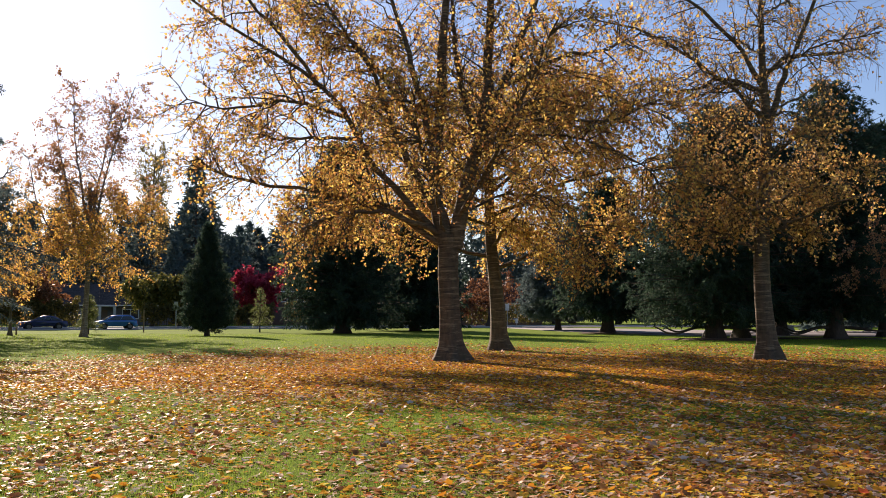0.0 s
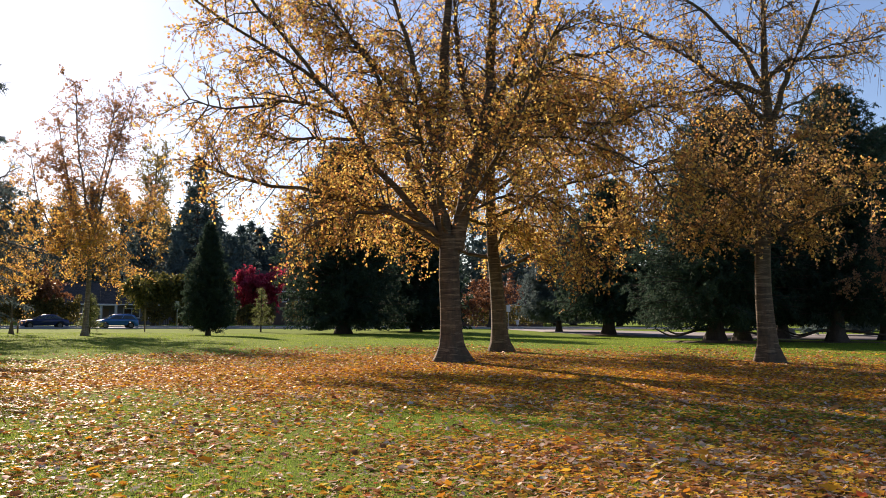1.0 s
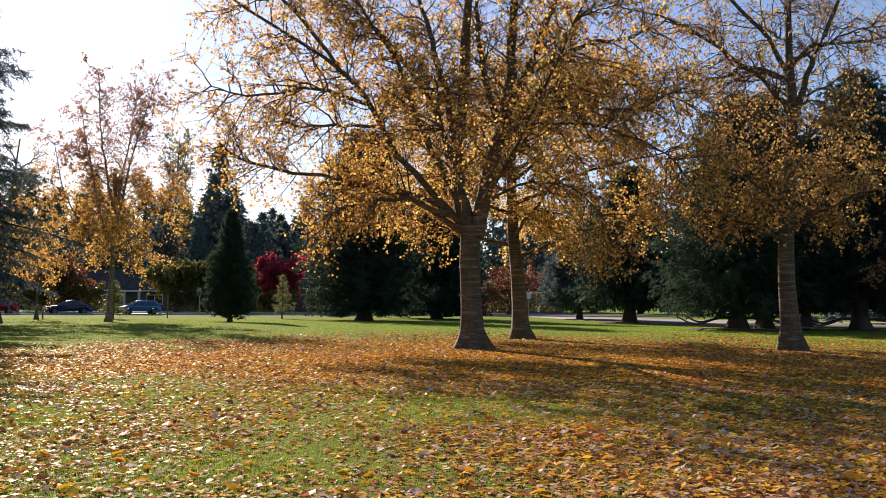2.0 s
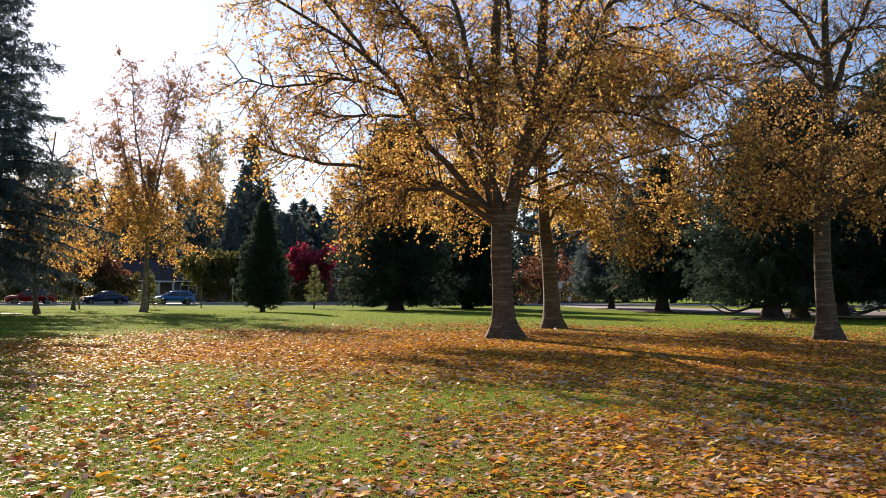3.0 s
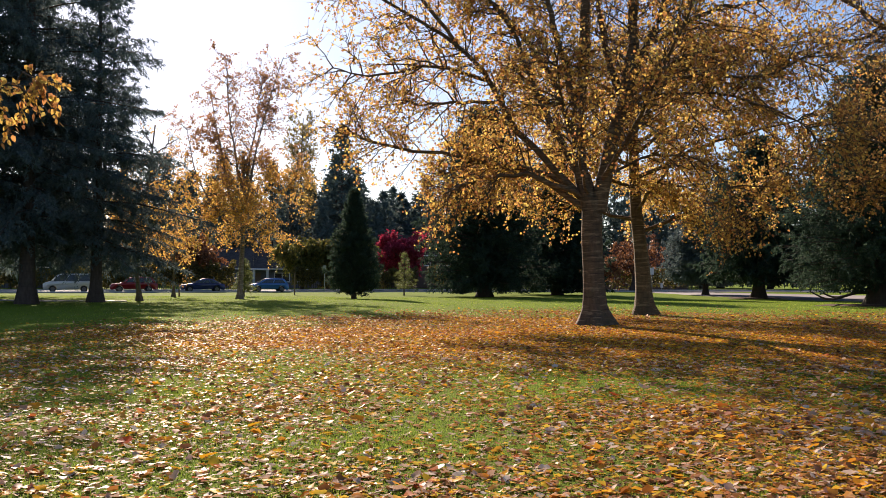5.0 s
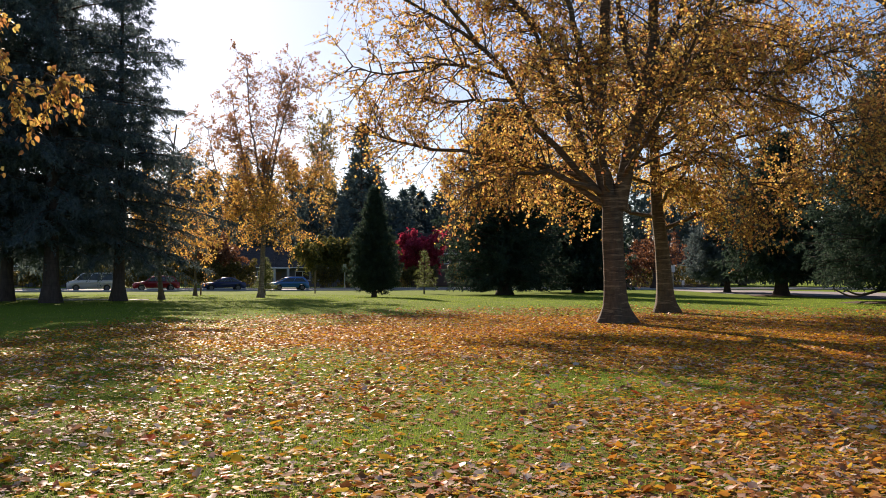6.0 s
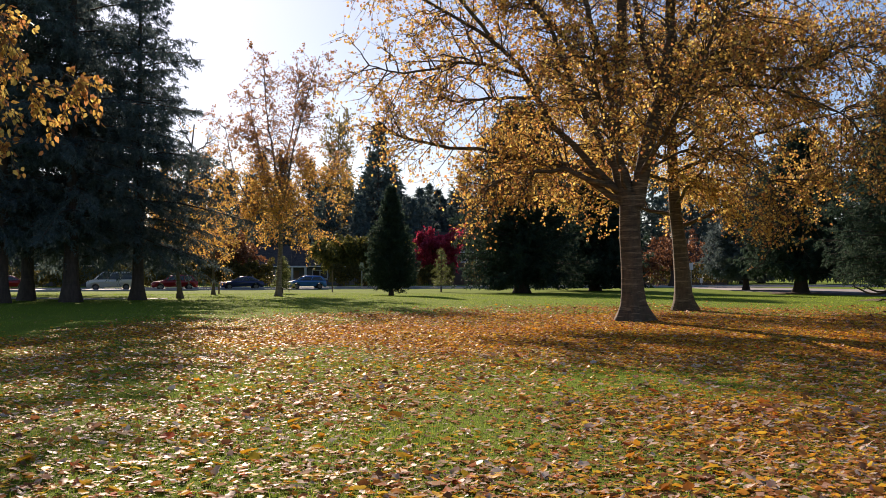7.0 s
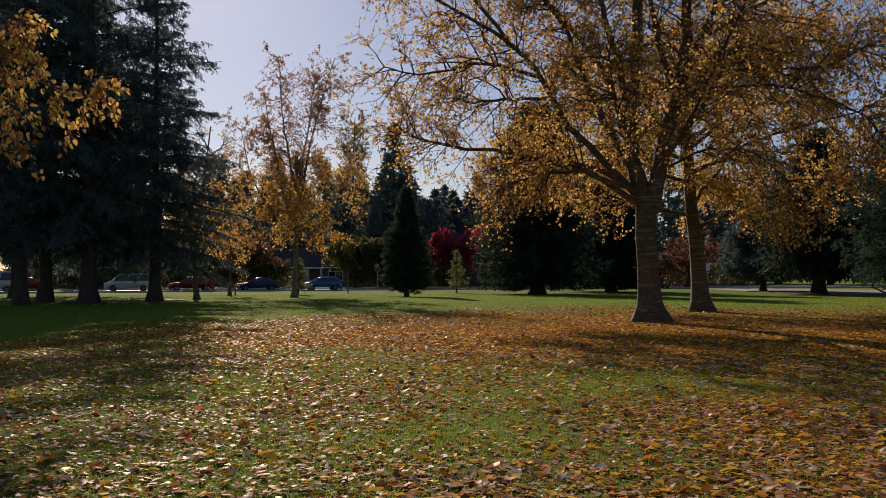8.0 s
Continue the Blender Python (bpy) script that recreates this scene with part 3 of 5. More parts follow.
# ---- the autumn trees on the lawn ----
MAIN = (0.25, 31.2, 0.0)
LEFT_LIMBS = [
    [(-.12, 0, 3.8), (-.55, 0, 5.6), (-.43, .1, 8.9), (-.25, .2, 12.4), (-.1, .3, 14.6)],
    [(-.62, 0, 6.2), (-1.6, .3, 8.6), (-3.15, .8, 10.8), (-4.1, 1, 11.8), (-5.2, 1.2, 12.9)],
    [(-.7, 0, 7.4), (-1.3, -.5, 9.8), (-1.75, -.9, 11.3), (-2.6, -1.3, 13.8)],
    [(-.45, 0, 4.9), (-1.5, -.3, 6.9), (-2.2, -.6, 8.5), (-2.8, -.9, 9.9), (-4.6, -1.8, 12.3)],
    [(-.3, 0, 4.1), (-1.45, -.3, 5.3), (-2.75, -.7, 6.7), (-3.5, -1, 8.1), (-4.7, -1.4, 9.4), (-6.2, -1.7, 10.3), (-8.6, -2.2, 11.8)],
    [(-.3, 0, 3.9), (-1.9, .3, 5.0), (-3.5, .6, 5.6), (-6.2, 1, 6.05), (-8.3, 1.2, 6.6), (-9.2, 1.3, 7.2)],
    [(-3.5, -1, 8.1), (-5.5, -1.2, 8.6), (-7.5, -.8, 8.4), (-9.0, -.6, 8.8)],
    [(-3.1, -.85, 7.4), (-4.6, -.2, 7.6), (-6.2, .6, 7.7), (-7.6, 1.4, 8.6)],
    [(-4.5, -1.4, 9.2), (-6.0, -2.6, 11), (-7.4, -3.2, 12.4), (-8.4, -3.6, 14)],
]
RIGHT_LIMBS = [
    [(.1, 0, 3.8), (.49, -.1, 5.8), (1.03, -.2, 7.9), (1.26, -.3, 9.9), (1.32, -.3, 12.4), (1.4, -.3, 14.6)],
    [(1.0, -.2, 7.7), (1.8, -.5, 9.5), (2.5, -.8, 11.2), (3.4, -1.2, 14)],
    [(.95, -.2, 7.5), (.4, .6, 9.2), (.1, 1.3, 11.5), (0, 1.8, 13.6)],
    [(.9, -.2, 7.2), (2.7, -.3, 8.2), (5.1, -.5, 8.1), (7, -.8, 8.8)],
    [(.3, 0, 4.9), (1.6, .2, 5.6), (3.2, .3, 5.6), (4.4, .4, 4.6), (4.9, .4, 3.2)],
    [(1.7, -.5, 9.3), (3.4, -.6, 10.2), (5.2, -.4, 10.6), (6.6, 0, 11.4)],
    [(1.0, -.2, 7.8), (2.4, 1.0, 9.0), (4.4, 2.0, 9.6), (6.0, 2.4, 10)],
    [(1.0, -.2, 7.6), (2.8, .8, 9.0), (5.4, 1.2, 9.4), (8.0, 1.4, 8.6)],
    [(1.0, -.2, 7.5), (3.4, -.8, 7.6), (5.8, -1.2, 6.8), (7.2, -1.4, 5.6)],
]
DEPTH_LIMBS = [
    [(-.3, 0, 4.2), (-2, -.8, 4.9), (-3.6, -1.2, 4.9), (-4.9, -1.5, 4.3)],
    [(-.3, .1, 4.3), (-2.2, .6, 5.3), (-4.2, 1.1, 5.6), (-5.8, 1.6, 5.2)],
    [(-.15, -.1, 4.3), (-.6, -2, 5.6), (-1, -4, 6.8), (-1.2, -5.5, 8)],
    [(.2, -.1, 4.8), (1.2, -2.2, 6.4), (2.2, -4.2, 8.2), (3, -5.6, 10)],
    [(-.1, .2, 4.6), (-.8, 2.5, 6.5), (-1.5, 5, 8.2), (-3, 6, 10)],
    [(.3, .2, 5), (1.5, 2.5, 7), (3, 5, 9.5), (4, 6, 11)],
]
broadleaf("autumn_tree", "large golden tree with many rising limbs and a ringed trunk", MAIN,
          [(0, 0, 0), (-.06, 0, 1.5), (-.12, 0, 3.0), (-.1, 0, 4.25)], (0.355, 0.345), LEFT_LIMBS + RIGHT_LIMBS + DEPTH_LIMBS,
          [.30, .12, .135, .135, .13, .11, .07, .07, .07, .29, .2, .16, .10, .05, .09, .1, .08, .06, .1, .1, .05, .09, .09, .1, .1], bark_main, gold_leaf,
          branches=22, twigs=13, leaves=5.8, leaf_size=0.097, branch_len=2.1, twig_len=0.85, droop=0.12, twig_droop=0.1, hang=0.12, wide=0.85, bare_above=(11.5, 15.0, 0.75), flare=2.0, six=True,
          limb_tip=0.28, hollow=2.4)

broadleaf("autumn_tree", "golden tree with a slender ringed trunk leaning slightly", (2.5, 41.2, 0.0),
          [(0, 0, 0), (-.15, 0, 2.5), (-.4, 0, 5), (-.5, 0, 8.5), (-.5, 0, 13)], (0.37, 0.13),
          limb_set(18, 3.6, 11.5, 7.2, 2.6, start=0.3) + [
              [(-.45, 0, 7), (2, -.4, 8.6), (4.6, -.6, 8.8), (6.8, -.8, 8)], [(-.45, 0, 8.5), (1.5, .5, 10.6), (4, .8, 11.6), (6.8, 1, 11.6)]], 0.1, bark_main, gold_leaf,
          branches=16, twigs=13, leaves=11, leaf_size=0.103, branch_len=2.2, twig_len=0.9, droop=0.2, hang=0.15, wide=0.85, bare_above=(9.0, 12.5, 0.25), flare=1.55, six=True, hollow=1.0)

TREE3_LIMBS = [
    [(.15, 0, 8.3), (.6, -.2, 10), (1.0, -.4, 11), (1.8, -.7, 13.2), (2.4, -1, 15.2)],
    [(-.02, 0, 10.0), (-1.2, -.3, 11.6), (-3, -.6, 13.1), (-4.2, -.8, 14)],
    [(.05, 0, 10.2), (1, .3, 11.1), (2.5, .5, 11.3), (4.2, .7, 11.6)],
    [(.0, 0, 9.7), (-1.2, .3, 10.3), (-2.8, .4, 9.9), (-4.6, .4, 9.9)],
    [(.0, 0, 8.8), (-1.8, -.3, 10.2), (-4.2, -.6, 11.6), (-6.6, -.9, 12.2)],
]
broadleaf("autumn_tree", "tall rust and gold tree with a straight banded trunk", (11.7, 33.2, 0.0),
          [(0, 0, 0), (-.18, 0, 3.2), (-.02, 0, 6.3), (.1, 0, 9.0), (.0, 0, 11), (0, 0, 15.5)], (0.33, 0.07),
          TREE3_LIMBS + limb_set(13, 3.9, 8.6, 5.0, 1.6, start=2.9) + limb_set(8, 9.0, 14.0, 5.0, 1.6, start=1.2), [.14, .1, .1, .09, .09] + [.075] * 13 + [.06] * 8, bark_main, rust_leaf,
          branches=18, twigs=13, leaves=6.5, leaf_size=0.112, branch_len=1.8, twig_len=0.8, droop=0.15, hang=0.15, wide=0.85, bare_above=(7.2, 9.2, 0.28), flare=1.6, six=False)

broadleaf("autumn_tree", "rust-leaved tree at the edge of the lawn", (24.0, 38.5, 0.0),
          [(0, 0, 0), (.1, 0, 4), (0, 0, 8), (0, 0, 13)], (0.34, 0.08), limb_set(13, 3.0, 11, 6.2, 2.2, start=1.0), 0.1, bark_grey, rust_leaf,
          branches=14, twigs=9, leaves=12, leaf_size=0.12, droop=0.35, bare_above=(9, 14, 0.4), six=False)

NEAR_LIMBS = [
    [(0, 0, 4.2), (3.12, 1.56, 6.28), (6.5, 3.64, 5.95), (8.97, 5.33, 5.0)],
    [(0, 0, 5.5), (3.38, 2.86, 9.14), (6.76, 5.98, 11), (8.84, 7.8, 10.7)],
    [(0, 0, 4.72), (2.6, 0.52, 7.06), (5.46, 2.86, 7.32), (7.93, 4.81, 6.41)],
    [(0, 0, 4.2), (2.08, 2.34, 6.02), (4.68, 4.94, 6.3), (6.5, 7.02, 5.2)],
]
broadleaf("autumn_tree", "golden tree with long drooping branch tips", (-19.52, 10.28, 0.0),
          [(0, 0, 0), (.05, 0, 3), (.1, 0, 6.5), (.1, 0, 11)], (0.36, 0.14), NEAR_LIMBS + limb_set(7, 5.5, 10.5, 5.5, 2.4, start=2.2), [.055, .07, .055, .055] + [.09] * 7,
          bark_grey, gold_leaf, branches=11, twigs=9, leaves=13, leaf_size=0.125, branch_len=1.6, twig_len=0.6, droop=0.45, twig_droop=0.4, hang=0.7)

BIRCH_LIMBS = [
    [(-.1, 0, 5.2), (-1.0, .2, 7.5), (-1.7, .4, 10.5), (-2.6, .6, 14.2)],
    [(0, 0, 6.0), (.7, -.3, 8.5), (1.3, -.4, 11.5), (2.9, -.6, 16.2)],
    [(0, 0, 6.6), (-.4, -.4, 9.5), (-.8, -.8, 12.5), (-1.0, -1, 16.2)],
    [(0, 0, 7.4), (.3, .5, 10), (.6, 1, 13), (.8, 1.2, 15.6)],
    [(-.1, 0, 4.6), (-1.6, -.4, 6.0), (-3.0, -.6, 8.6), (-3.6, -.8, 11.5)],
    [(0, 0, 4.6), (1.5, .5, 5.8), (2.8, .8, 7.4), (3.9, 1, 9.4)],
]
broadleaf("birch_tree", "tall birch, gold below with thinning brownish top", (-23.2, 59.2, 0.0),
          [(0, 0, 0), (.12, 0, 3), (.2, 0, 6), (.1, 0, 10)], (0.18, 0.11), BIRCH_LIMBS + limb_set(12, 3.9, 8.2, 3.4, 1.3, start=.4), [.1, .1, .09, .08, .08, .08] + [.05] * 12,
          bark_birch, birch_leaf, branches=15, twigs=9, leaves=12, leaf_size=0.14, wide=0.8, hang=0.2, branch_len=2.2, twig_len=1.0, droop=0.1, twig_droop=0.4, bare_above=(9.5, 16.0, 0.9), top_leaf=(9.5, mauve_leaf), hollow=2.2,
          six=False, flare=1.6)
broadleaf("young_tree", "thin half-bare tree with a few rusty leaves", (-27.7, 53.8, 0.0),
          [(0, 0, 0), (-.2, 0, 3), (.3, 0, 6), (.9, 0, 11)], (0.14, 0.04), limb_set(12, 3.0, 9.6, 3.6, 1.6, start=.9), 0.055, bark_grey, birch_leaf,
          branches=14, twigs=8, leaves=9, leaf_size=0.17, branch_len=1.7, droop=0.3, bare_above=(5.5, 8.5, 0.15), six=False)
broadleaf("young_tree", "small golden street tree", (-28.9, 61.2, 0.0),
          [(0, 0, 0), (0, 0, 2), (.05, 0, 5.5)], (0.1, 0.03), limb_set(10, 2.2, 5.2, 2.2, 1.0, start=.2), 0.035, bark_grey, birch_leaf,
          branches=9, twigs=7, leaves=7, leaf_size=0.16, branch_len=1.1, six=False)

# ---- conifers ----
SPRUCE = "tall dark spruce with drooping boughs"
spruce_look = dict(low=0.15, per=7, droop=0.4, hang=0.55, layered=0.18, flat=0.25, wide=0.3, jitter=0.42, group="spruces")
for at, tall, reach, r, turn, whorls, twigs, sprays, spray, shape, lean in (
        ((-27.2, 47.8, 0), 21.5, 5.4, 0.34, 0, 22, 19, 30, 0.19, 0.7, 0), ((-29.4, 51.7, 0), 17.2, 4.8, 0.2, 0, 18, 16, 24, 0.2, 0.85, 1.1),
        ((-29.2, 44.4, 0), 28.5, 6.4, 0.42, 50, 28, 18, 30, 0.21, 0.5, 0), ((-33.3, 46.5, 0), 31.0, 6.4, 0.36, 110, 30, 15, 24, 0.28, 0.5, 0),
        ((-31.5, 41.9, 0), 27.0, 5.4, 0.33, 200, 26, 15, 26, 0.24, 0.65, 0), ((-42.0, 46.0, 0), 23.0, 6.0, 0.4, 20, 24, 12, 12, 0.5, 0.62, 0),
        ((-37.3, 57.0, 0), 23.0, 5.2, 0.32, 75, 24, 12, 16, 0.4, 0.62, 0), ((-44.0, 58.0, 0), 24.0, 5.6, 0.34, 150, 24, 12, 12, 0.5, 0.62, 0)):
    conifer("spruce", SPRUCE, at, tall, reach, bark_dark, needle_blue, trunk_r=r, turn=turn, belly=0.2, whorls=whorls, twigs=twigs, sprays=sprays, spray=spray, shape=shape, lean=(lean, 0), **spruce_look)
conifer("thuja", "dense dark green cone-shaped conifer on the lawn", (-16.3, 63.2, 0), 7.6, 2.3, bark_dark, needle_dark, low=0.03, trunk_r=0.14, whorls=32, per=9, twigs=10, sprays=30, spray=0.16,
        wide=0.34, droop=0.0, rise=0.35, shape=0.8, belly=0.15, jitter=0.12, hang=0.0)
conifer("young_conifer", "small pale green conifer sapling", (-14.9, 74.4, 0), 3.5, 0.95, bark_dark, needle_bright, low=0.14, trunk_r=0.05, whorls=11, per=5, twigs=5, sprays=11, spray=0.14, wide=0.22,
        droop=0.1, rise=0.25, shape=0.9)
conifer("young_conifer", "small pale green conifer beside the birch", (-24.75, 64.0, 0), 2.7, 0.6, bark_dark, needle_bright, low=0.15, trunk_r=0.04, whorls=9, per=5, twigs=6, sprays=16, spray=0.14, wide=0.22,
        droop=0.1, rise=0.3, shape=0.8)
CYPRESS = "broad dark conifer with boughs sweeping the grass"
BLUE_CYPRESS = "broad blue-green conifer with low spreading boughs"
FINE, COARSE = dict(sprays=22, spray=0.24, wide=0.36, twigs=13), dict(sprays=14, spray=0.36, wide=0.4, twigs=8)
cypress_look = dict(whorls=30, per=14, hang=0.3, jitter=0.14, flat=1.0, belly=0.22)
for label, at, tall, reach, r, needles, low, droop, rise, shape, texture, skirt in (
        (CYPRESS, (-7.9, 71.6, 0), 14.5, 6.3, 0.5, needle_dark, 0.05, 0.3, 0.2, 0.42, FINE, 0.3),
        (CYPRESS, (-2.6, 82.0, 0), 13.0, 6.0, 0.4, needle_dark, 0.05, 0.3, 0.15, 0.55, COARSE, 0.3),
        (BLUE_CYPRESS, (11.0, 88.5, 0), 8.5, 4.6, 0.25, needle_blue, 0.1, 0.2, 0.3, 0.5, FINE, 0.9),
        (CYPRESS, (13.4, 75.0, 0), 12.5, 6.0, 0.5, needle_dark, 0.12, 0.3, 0.2, 0.55, COARSE, 1.1),
        (CYPRESS, (17.2, 58.4, 0), 14.8, 7.6, 0.55, needle_dark, 0.08, 0.45, 0.35, 0.62, FINE, 0.75),
        (CYPRESS, (20.2, 62.3, 0), 15.5, 6.8, 0.5, needle_dark, 0.1, 0.35, 0.25, 0.55, COARSE, 1.0),
        (CYPRESS, (25.2, 59.2, 0), 16.5, 7.4, 0.55, needle_dark, 0.1, 0.35, 0.25, 0.55, FINE, 1.0),
        (CYPRESS, (25.5, 69.5, 0), 14.0, 6.4, 0.45, needle_dark, 0.16, 0.3, 0.2, 0.55, COARSE, 1.2),
        (CYPRESS, (31.5, 65.4, 0), 15.0, 6.8, 0.5, needle_dark, 0.12, 0.3, 0.2, 0.55, COARSE, 1.1)):
    tree = conifer("cypress", label, at, tall, reach, bark_dark, needles, low=low, trunk_r=r, droop=droop, rise=rise, shape=shape, turn=at[0] * 31, skirt=skirt, **texture, **cypress_look)
    if skirt > 0.7 and r > 0.5:                            # bare low limbs that arch out under the boughs
        for k, (way, far) in enumerate(((200, 4.4), (165, 3.2), (350, 4.0), (20, 3.0))):
            a = radians(way - at[0] * 31)
            arch = smooth_path([(0, 0, 0.7), (math.cos(a) * far * 0.3, math.sin(a) * far * 0.3, 0.75), (math.cos(a) * far * 0.7, math.sin(a) * far * 0.7, 0.34 + 0.1 * k),
                                (math.cos(a) * far, math.sin(a) * far, 0.8)], 12)
            v, q = tubes(arch[None], np.linspace(0.11, 0.04, 12)[None], 8)
            child("low_limb", fast_mesh("low_limb", v, q, smooth=True), bark_dark, tree)

# ---- behind the street ----
broadleaf("red_maple", "crimson maple in a front garden", (-21.0, 104.0, 0.0), [(0, 0, 0), (.1, 0, 1), (0, 0, 2.2)], (0.22, 0.16), limb_set(14, 1.4, 2.4, 2.7, 4.0, start=.3), 0.08,
          bark_dark, red_leaf, branches=18, twigs=10, leaves=12, leaf_size=0.26, branch_len=1.3, twig_len=0.7, droop=0.2, six=False, group="garden trees")
broadleaf("brown_maple", "dull reddish-brown tree beside the street", (5.5, 112.0, 0.0), [(0, 0, 0), (.1, 0, 1.5), (0, 0, 3.5)], (0.22, 0.14), limb_set(10, 1.6, 3.4, 3.2, 3.0, start=.3), 0.08,
          bark_dark, brown_leaf, branches=12, twigs=8, leaves=8, leaf_size=0.26, branch_len=1.8, twig_len=0.8, droop=0.3, six=False, group="garden trees")
broadleaf("brown_maple", "low reddish-brown tree in front of the houses", (1.8, 106.0, 0.0), [(0, 0, 0), (.1, 0, 1.0), (0, 0, 2.2)], (0.18, 0.1), limb_set(10, 0.9, 2.0, 2.8, 2.4, start=1.3), 0.07,
          bark_dark, brown_leaf, branches=12, twigs=8, leaves=8, leaf_size=0.26, branch_len=1.6, twig_len=0.8, droop=0.4, six=False, group="garden trees")
broadleaf("brown_maple", "pinkish-brown small tree at the edge of the park", (26.2, 50.0, 0.0), [(0, 0, 0), (.1, 0, 1.6), (0, 0, 4.6)], (0.2, 0.1), limb_set(16, 2.0, 4.4, 3.4, 2.6, start=.3), 0.06,
          bark_dark, mauve_leaf, branches=14, twigs=9, leaves=9, leaf_size=0.17, branch_len=1.6, twig_len=0.7, droop=0.3, six=False, group="garden trees")
broadleaf("brown_maple", "reddish-brown garden tree in front of a grey house", (-40.6, 90.5, 0.0), [(0, 0, 0), (.1, 0, 1.2), (0, 0, 2.8)], (0.16, 0.1), limb_set(12, 1.6, 2.8, 2.6, 2.6, start=.8), 0.06,
          bark_dark, brown_leaf, branches=13, twigs=9, leaves=9, leaf_size=0.24, branch_len=1.6, twig_len=0.8, droop=0.3, six=False, group="garden trees")
for vx, vy in ((-31.0, 97.5), (-28.4, 98.5), (-25.7, 99.5)):
    broadleaf("vine_tree", "flat-topped olive green tree with golden top", (vx, vy, 0.0), [(0, 0, 0), (.1, 0, 1.5), (0, 0, 3.6)], (0.16, 0.12), limb_set(12, 2.6, 3.6, 2.8, 2.2, start=vx), 0.07,
              bark_dark, vine_leaf, branches=16, twigs=10, leaves=15, leaf_size=0.26, branch_len=1.5, twig_len=0.9, droop=0.5, twig_droop=0.9, six=False, group="garden trees")


def hedge(name, label, line, height, depth, leaf, count, size):
    """A clipped hedge: a thicket of stems and leaves with a ragged skin."""
    ob = thing(name, label, "hedge", "hedges", at=(0, 0, -0.25))
    p = np.array([spot(*q)[0][:2] for q in line], float)
    s = rng.uniform(0, 1, count)
    foot = p[0] + (p[1] - p[0]) * s[:, None]
    h = height * (0.9 + 0.12 * np.sin(s * 40) + 0.08 * np.sin(s * 97))
    z = h * np.sqrt(rng.uniform(0.02, 1, count))
    across = rng.uniform(-0.5, 0.5, count) * depth
    along = unit(p[1] - p[0])
    q = np.stack([foot[:, 0] - along[1] * across, foot[:, 1] + along[0] * across, z], 1)
    twig = bend(q, unit(rng.normal(size=(count, 3)) + (0, 0, 0.4)), rng.uniform(0.15, 0.35, count), np.full(count, 0.1), 3)
    v, f, t = leaves_on(twig, 6, size, six=False, hang=0.2)
    v[:, 2] = np.maximum(v[:, 2], 0.02)
    child("foliage", fast_mesh("foliage", v, f, t), leaf, ob)
    n = 60
    s = np.linspace(0.01, 0.99, n)
    foot = np.stack([p[0, 0] + (p[1, 0] - p[0, 0]) * s, p[0, 1] + (p[1, 1] - p[0, 1]) * s, np.zeros(n)], 1)
    v, f = tubes(np.stack([foot, foot + (0.05, 0.05, height * 0.8)], 1), np.full((n, 2), 0.03), 5)
    tagged(child("stemwork", fast_mesh("stemwork", v, f), bark_dark, ob), kind="stuff")
    return ob


hedge("hedge", "dark clipped hedge behind the parked cars", [(-72, road_y(-72) + 14), (-44, road_y(-44) + 14)], 2.4, 1.4, shrub_leaf, 2600, 0.28)
hedge("hedge", "dark clipped hedge in front of the houses", [(-18, road_y(-18) + 15), (14, road_y(14) + 11)], 3.1, 1.6, shrub_leaf, 3400, 0.28)
hedge("hedge", "dark overgrown shrubs along a front garden", [(-47, road_y(-47) + 13.5), (-36.3, road_y(-36.3) + 13.5)], 3.2, 1.4, shrub_leaf, 2000, 0.28)
hedge("hedge", "dark shrubs below the olive garden trees", [(-31, road_y(-31) + 13.5), (-19, road_y(-19) + 13.5)], 2.8, 1.4, shrub_leaf, 1900, 0.28)

# far trees: one of each kind, then copies
FAR = "distant tall conifer above the roofs, haze put into its needle colour"
far_a = conifer("far_conifer", FAR, (-36.0, 132.0, 0), 24.0, 7.2, bark_dark, needle_hazed, low=0.06, trunk_r=0.4, whorls=26, per=7, twigs=6, tube=3, slim=True, sprays=6, spray=0.88, wide=0.42, droop=0.25, rise=0.1, shape=0.8, group="far conifers")
far_b = conifer("far_conifer", FAR, (-30.0, 172.0, 0), 20.0, 6.0, bark_dark, needle_hazed, low=0.06, trunk_r=0.4, whorls=24, per=7, twigs=6, tube=3, slim=True, sprays=6, spray=0.88, wide=0.42, droop=0.3, rise=0.1, shape=0.65, group="far conifers", jitter=0.35)
far_c = conifer("far_conifer", FAR, (-50.0, 160.0, 0), 19.0, 5.2, bark_dark, needle_hazed, low=0.06, trunk_r=0.4, whorls=24, per=7, twigs=6, tube=3, slim=True, sprays=6, spray=0.88, wide=0.42, droop=0.3, rise=0.1, shape=0.9, group="far conifers", jitter=0.3)
